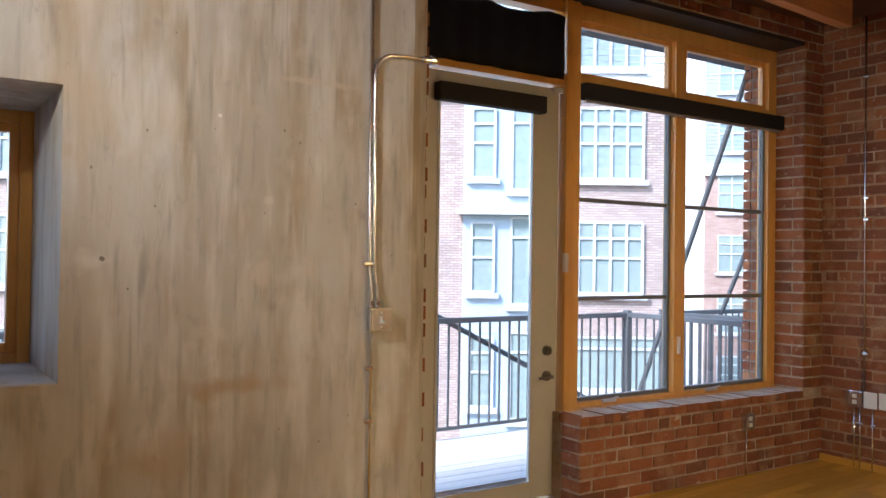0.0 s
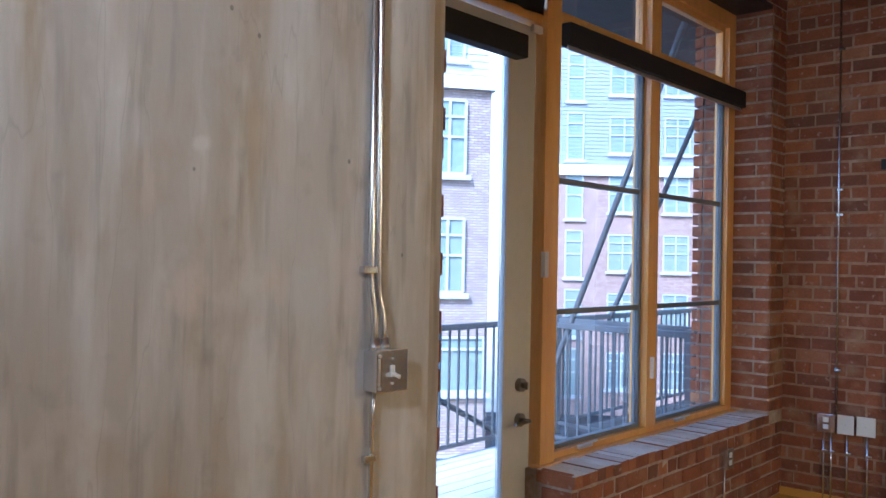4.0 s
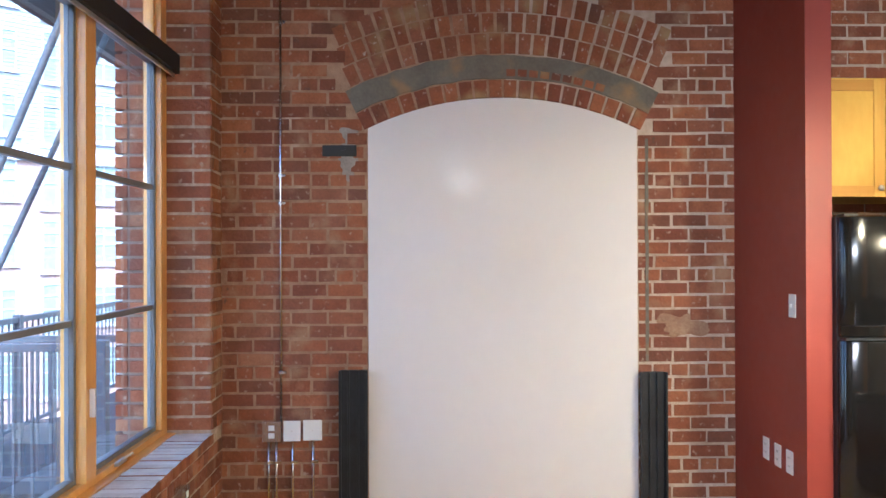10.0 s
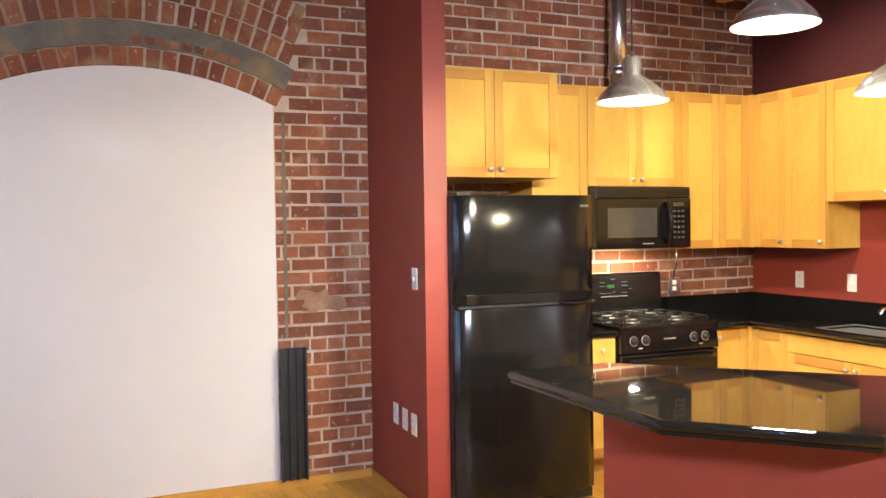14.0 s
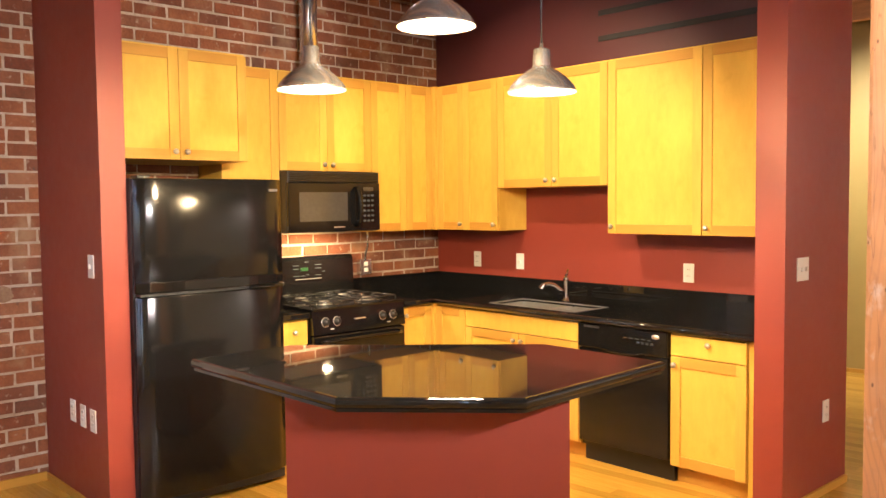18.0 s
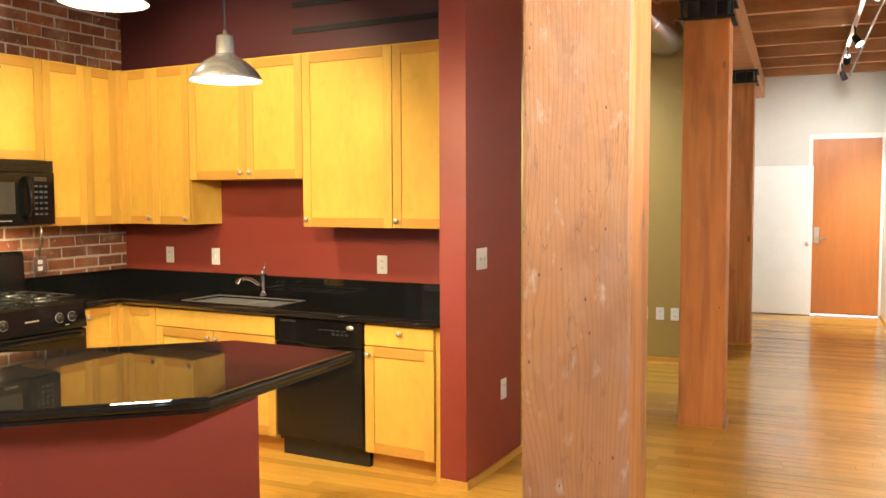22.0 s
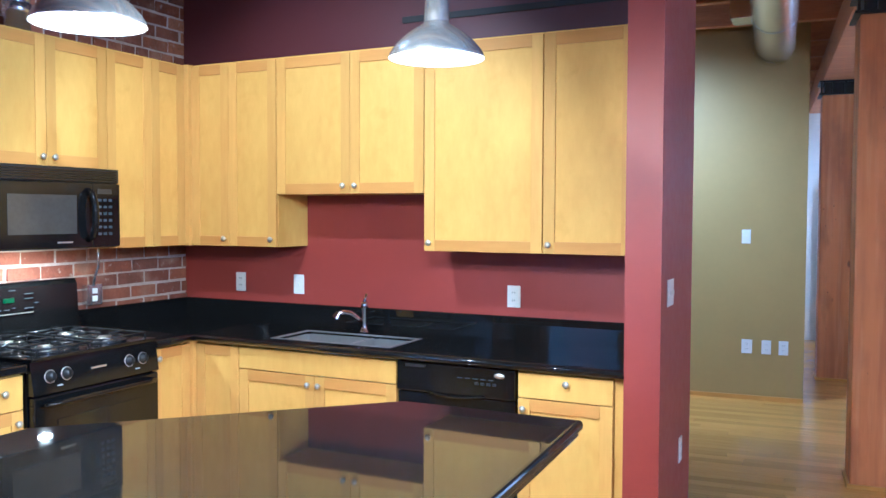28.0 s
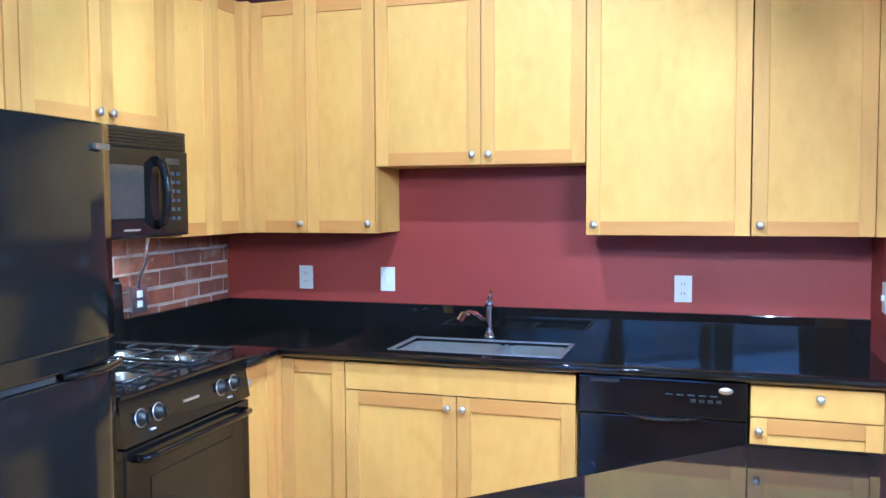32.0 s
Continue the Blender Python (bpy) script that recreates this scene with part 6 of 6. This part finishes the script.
near, far = [], []
row, z = 0, 0.0
while z < CEIL:
    header = row % 7 == 3
    step = BL / 2 if header else BL
    u = -0.05 - (step / 2 if row % 2 else 0) - rng.random() * 0.02
    while u < WIN_Y:
        u1 = min(u + step - J + rng.uniform(-0.004, 0.004), WIN_Y)
        zz = z + rng.uniform(-0.002, 0.002) + 0.005 * math.sin(1.7 * u + 0.4 * row) * math.sin(0.31 * row)
        mid, zm = (u + u1) / 2, zz + COURSE / 2
        a, b = u, u1
        if zm < SPRING + 0.03:      # cut at the panel's sides
            if PY0 - 0.005 < a < PY1 + 0.005:
                a = PY1 + 0.006
            if PY0 - 0.005 < b < PY1 + 0.005:
                b = PY0 - 0.006
        hidden = 0.0 <= mid <= 2.95 and zm < 0.95
        if b - a > 0.02 and not in_arch(mid, zm) and not hidden and not (a < PY0 and b > PY1):
            cell = brick_slab(a, b, zz + J / 2, zz + COURSE - J / 2)
            inside = 3.05 < mid < 3.72 or (5.25 < mid < 5.75 and 0.9 < zm < 2.6)
            (near if inside and len(near) < 300 else far).append(cell)
        u += step
    z += COURSE
    row += 1
for c in near:
    o = new("brick", bricks_mesh("brick", [c]))
    o.parent = wall_brick
o = new("brickwork", bricks_mesh("brickwork", far))
o.parent = wall_brick
tagged(o, "weathered red bricks", kind="stuff")

# arch rings of bricks on end, with a grey stone band between
cells = []
for n, (ra, rb) in enumerate(RING):
    a1 = HALF + 0.02 - 0.073 * ((ra + rb) / 2 - R0)
    count = int(2 * a1 * (ra + rb) / 2 / 0.084)
    for k in range(count):
        t0, t1 = -a1 + 2 * a1 * k / count + 0.0035, -a1 + 2 * a1 * (k + 1) / count - 0.0035
        out, e = rng.uniform(-0.012, -0.004) if n == 0 else rng.uniform(-0.006, 0.001), 0.003
        q = lambda r, t, x: (x, AC - r * math.sin(t), CZ + r * math.cos(t))
        cells.append([q(ra, t1, 0.02), q(ra, t0, 0.02), q(rb, t0, 0.02), q(rb, t1, 0.02), q(ra + e, t1 - .001, out), q(ra + e, t0 + .001, out), q(rb - e, t0 + .001, out), q(rb - e, t1 - .001, out)])
for k in range(9):    # short bricks let into the band on one side of the crown
    t0, t1 = 0.01 + 0.034 * k, 0.038 + 0.034 * k
    ra, rb, out = R0 + 0.125, R0 + 0.172, -0.010
    cells.append([q(ra, t1, 0.02), q(ra, t0, 0.02), q(rb, t0, 0.02), q(rb, t1, 0.02), q(ra + e, t1 - .001, out), q(ra + e, t0 + .001, out), q(rb - e, t0 + .001, out), q(rb - e, t1 - .001, out)])
arch = thing("brick_arch", "segmental brick arch of several rings over the white panel", "arch")
for c in cells:
    # the cell's front runs clockwise, so turn it about
    o = new("brick", bricks_mesh("brick", [[c[1], c[0], c[3], c[2], c[5], c[4], c[7], c[6]]], None, M_ARCHB))
    o.parent = arch
bm = bmesh.new()
ra, rb, a1 = R0 + 0.115, R0 + 0.255, HALF + 0.012
N_ = 30
grid = []
for k in range(N_ + 1):
    t = -a1 + 2 * a1 * k / N_
    ins = rng.uniform(-0.006, 0.006)
    grid.append([bm.verts.new((-0.008, AC + (ra + ins) * math.sin(t), CZ + (ra + ins) * math.cos(t))), bm.verts.new((-0.004, AC + (rb + ins) * math.sin(t), CZ + (rb + ins) * math.cos(t))),
                 bm.verts.new((0.02, AC + (rb + ins) * math.sin(t), CZ + (rb + ins) * math.cos(t))), bm.verts.new((0.02, AC + (ra + ins) * math.sin(t), CZ + (ra + ins) * math.cos(t)))])
for g, h_ in zip(grid, grid[1:]):
    for s in range(4):
        bm.faces.new((g[s], g[(s + 1) % 4], h_[(s + 1) % 4], h_[s]))
bmesh.ops.recalc_face_normals(bm, faces=bm.faces)
part("stone_band", bm, M_STONE, arch, "grey cement band between the brick rings")

# bricks of the window wall: faces y = WIN_Y, jamb and sill


def wall_cells(x0, x1, z0, z1, start=0):
    got, row, z = [], start, z0
    while z < z1 - 0.03:
        header = row % 7 == 5
        step = BL / 2 if header else BL
        x = x0 - (step / 2 if row % 2 else 0)
        while x < x1:
            a, b = max(x, x0), min(x + step - J, x1)
            if b - a > 0.02:
                out, e, q = rng.uniform(-0.008, 0.003), 0.003, lambda: rng.uniform(-0.003, 0.003)
                za, zb = z + J / 2, min(z + COURSE - J / 2, z1)
                got.append([(b, WIN_Y + 0.02, za), (a, WIN_Y + 0.02, za), (a, WIN_Y + 0.02, zb), (b, WIN_Y + 0.02, zb),
                            (b - e + q(), WIN_Y + out + q(), za + e + q()), (a + e + q(), WIN_Y + out + q(), za + e + q()), (a + e + q(), WIN_Y + out + q(), zb - e + q()), (b - e + q(), WIN_Y + out + q(), zb - e + q())])
            x += step
        z += COURSE
        row += 1
    return got


apron = wall_cells(-2.505, 0.0, 0.0, 0.49)
over = wall_cells(-4.0, 0.0, 3.205, CEIL)
side = wall_cells(JX + 0.002, 0.0, 0.56, 3.205, 1)
for c in apron + side[:120]:
    o = new("brick", bricks_mesh("brick", [c]))
    o.parent = wall_window
# jamb faces and the rowlock sill
more = []
z, row = 0.56, 0
while z < 3.17:
    for y0, y1 in ((WIN_Y + 0.003, WIN_Y + 0.095), (WIN_Y + 0.105, FY + 0.02)) if row % 2 else ((WIN_Y + 0.003, FY + 0.02),):
        o_ = rng.uniform(-0.006, 0.004)
        za, zb, e = z + J / 2, z + COURSE - J / 2, 0.003
        more.append([(JX + 0.02, y1, za), (JX + 0.02, y0, za), (JX + 0.02, y0, zb), (JX + 0.02, y1, zb), (JX + o_, y1 - e, za + e), (JX + o_, y0 + e, za + e), (JX + o_, y0 + e, zb - e), (JX + o_, y1 - e, zb - e)])
    z += COURSE
    row += 1
z, row = 0.4, 0
while z < 3.3:   # outer reveal beyond the frame
    o_ = rng.uniform(-0.006, 0.004) - 0.03
    za, zb, e = z + J / 2, z + COURSE - J / 2, 0.003
    for y0, y1 in ((FY + 0.115, FY + 0.20), (FY + 0.21, FY + 0.28)):
        more.append([(JX + 0.02, y1, za), (JX + 0.02, y0, za), (JX + 0.02, y0, zb), (JX + 0.02, y1, zb), (JX + o_, y1 - e, za + e), (JX + o_, y0 + e, za + e), (JX + o_, y0 + e, zb - e), (JX + o_, y1 - e, zb - e)])
    z += COURSE
    row += 1
z = 0.0
row = 0
while z < 0.5:   # left end of the apron
    o_ = rng.uniform(-0.004, 0.004)
    za, zb, e = z + J / 2, z + COURSE - J / 2, 0.003
    more.append([(-2.49, WIN_Y + 0.003, za), (-2.49, WIN_Y + 0.17, za), (-2.49, WIN_Y + 0.17, zb), (-2.49, WIN_Y + 0.003, zb), (-2.508 + o_, WIN_Y + 0.006, za + e), (-2.508 + o_, WIN_Y + 0.167, za + e), (-2.508 + o_, WIN_Y + 0.167, zb - e), (-2.508 + o_, WIN_Y + 0.006, zb - e)])
    z += COURSE
o = new("brickwork", bricks_mesh("brickwork", over + side[120:] + more))
o.parent = wall_window
tagged(o, "weathered red bricks", kind="stuff")
z = 0.0
teeth = []
while z < 3.16:   # ragged brick ends behind the concrete's edge
    teeth.append((CX - 0.10, CX + rng.choice((0.002, 0.007, 0.013, 0.018)), CONC_Y + 0.062, CONC_Y + 0.27, z + 0.008, z + COURSE - 0.010))
    z += COURSE
for s in teeth:
    o = new("edge_brick", mesh_of("edge_brick", [s], M_BRICK))
    o.parent = wall_concrete
x = -2.51
sill_cells = []
while x < JX - 0.02:
    x1 = min(x + 0.062, JX)
    zt = 0.552 + rng.uniform(-0.004, 0.003)
    fy = WIN_Y - 0.012 + rng.uniform(-0.004, 0.004)
    sill_cells.append((x - 0.0008, x1 + 0.0012, fy, FY - 0.051, 0.497, zt))
    x += 0.0685
M_SILL = mat("whitewashed_sill_brick", (1.0, 1.0, 1.0), 0.9, scale=9, second=(0.7, 0.68, 0.66), palette=[(0.80, 0.78, 0.75), (0.84, 0.82, 0.80), (0.70, 0.64, 0.60), (0.82, 0.79, 0.77)], bump=0.5, bump_scale=60)
for s in sill_cells:
    me = mesh_of("sill_brick", [s], M_SILL)
    me.materials.append(M_BRICK)
    for f in me.polygons[1:]:
        f.material_index = 1
    o = new("sill_brick", me)
    o.parent = wall_window
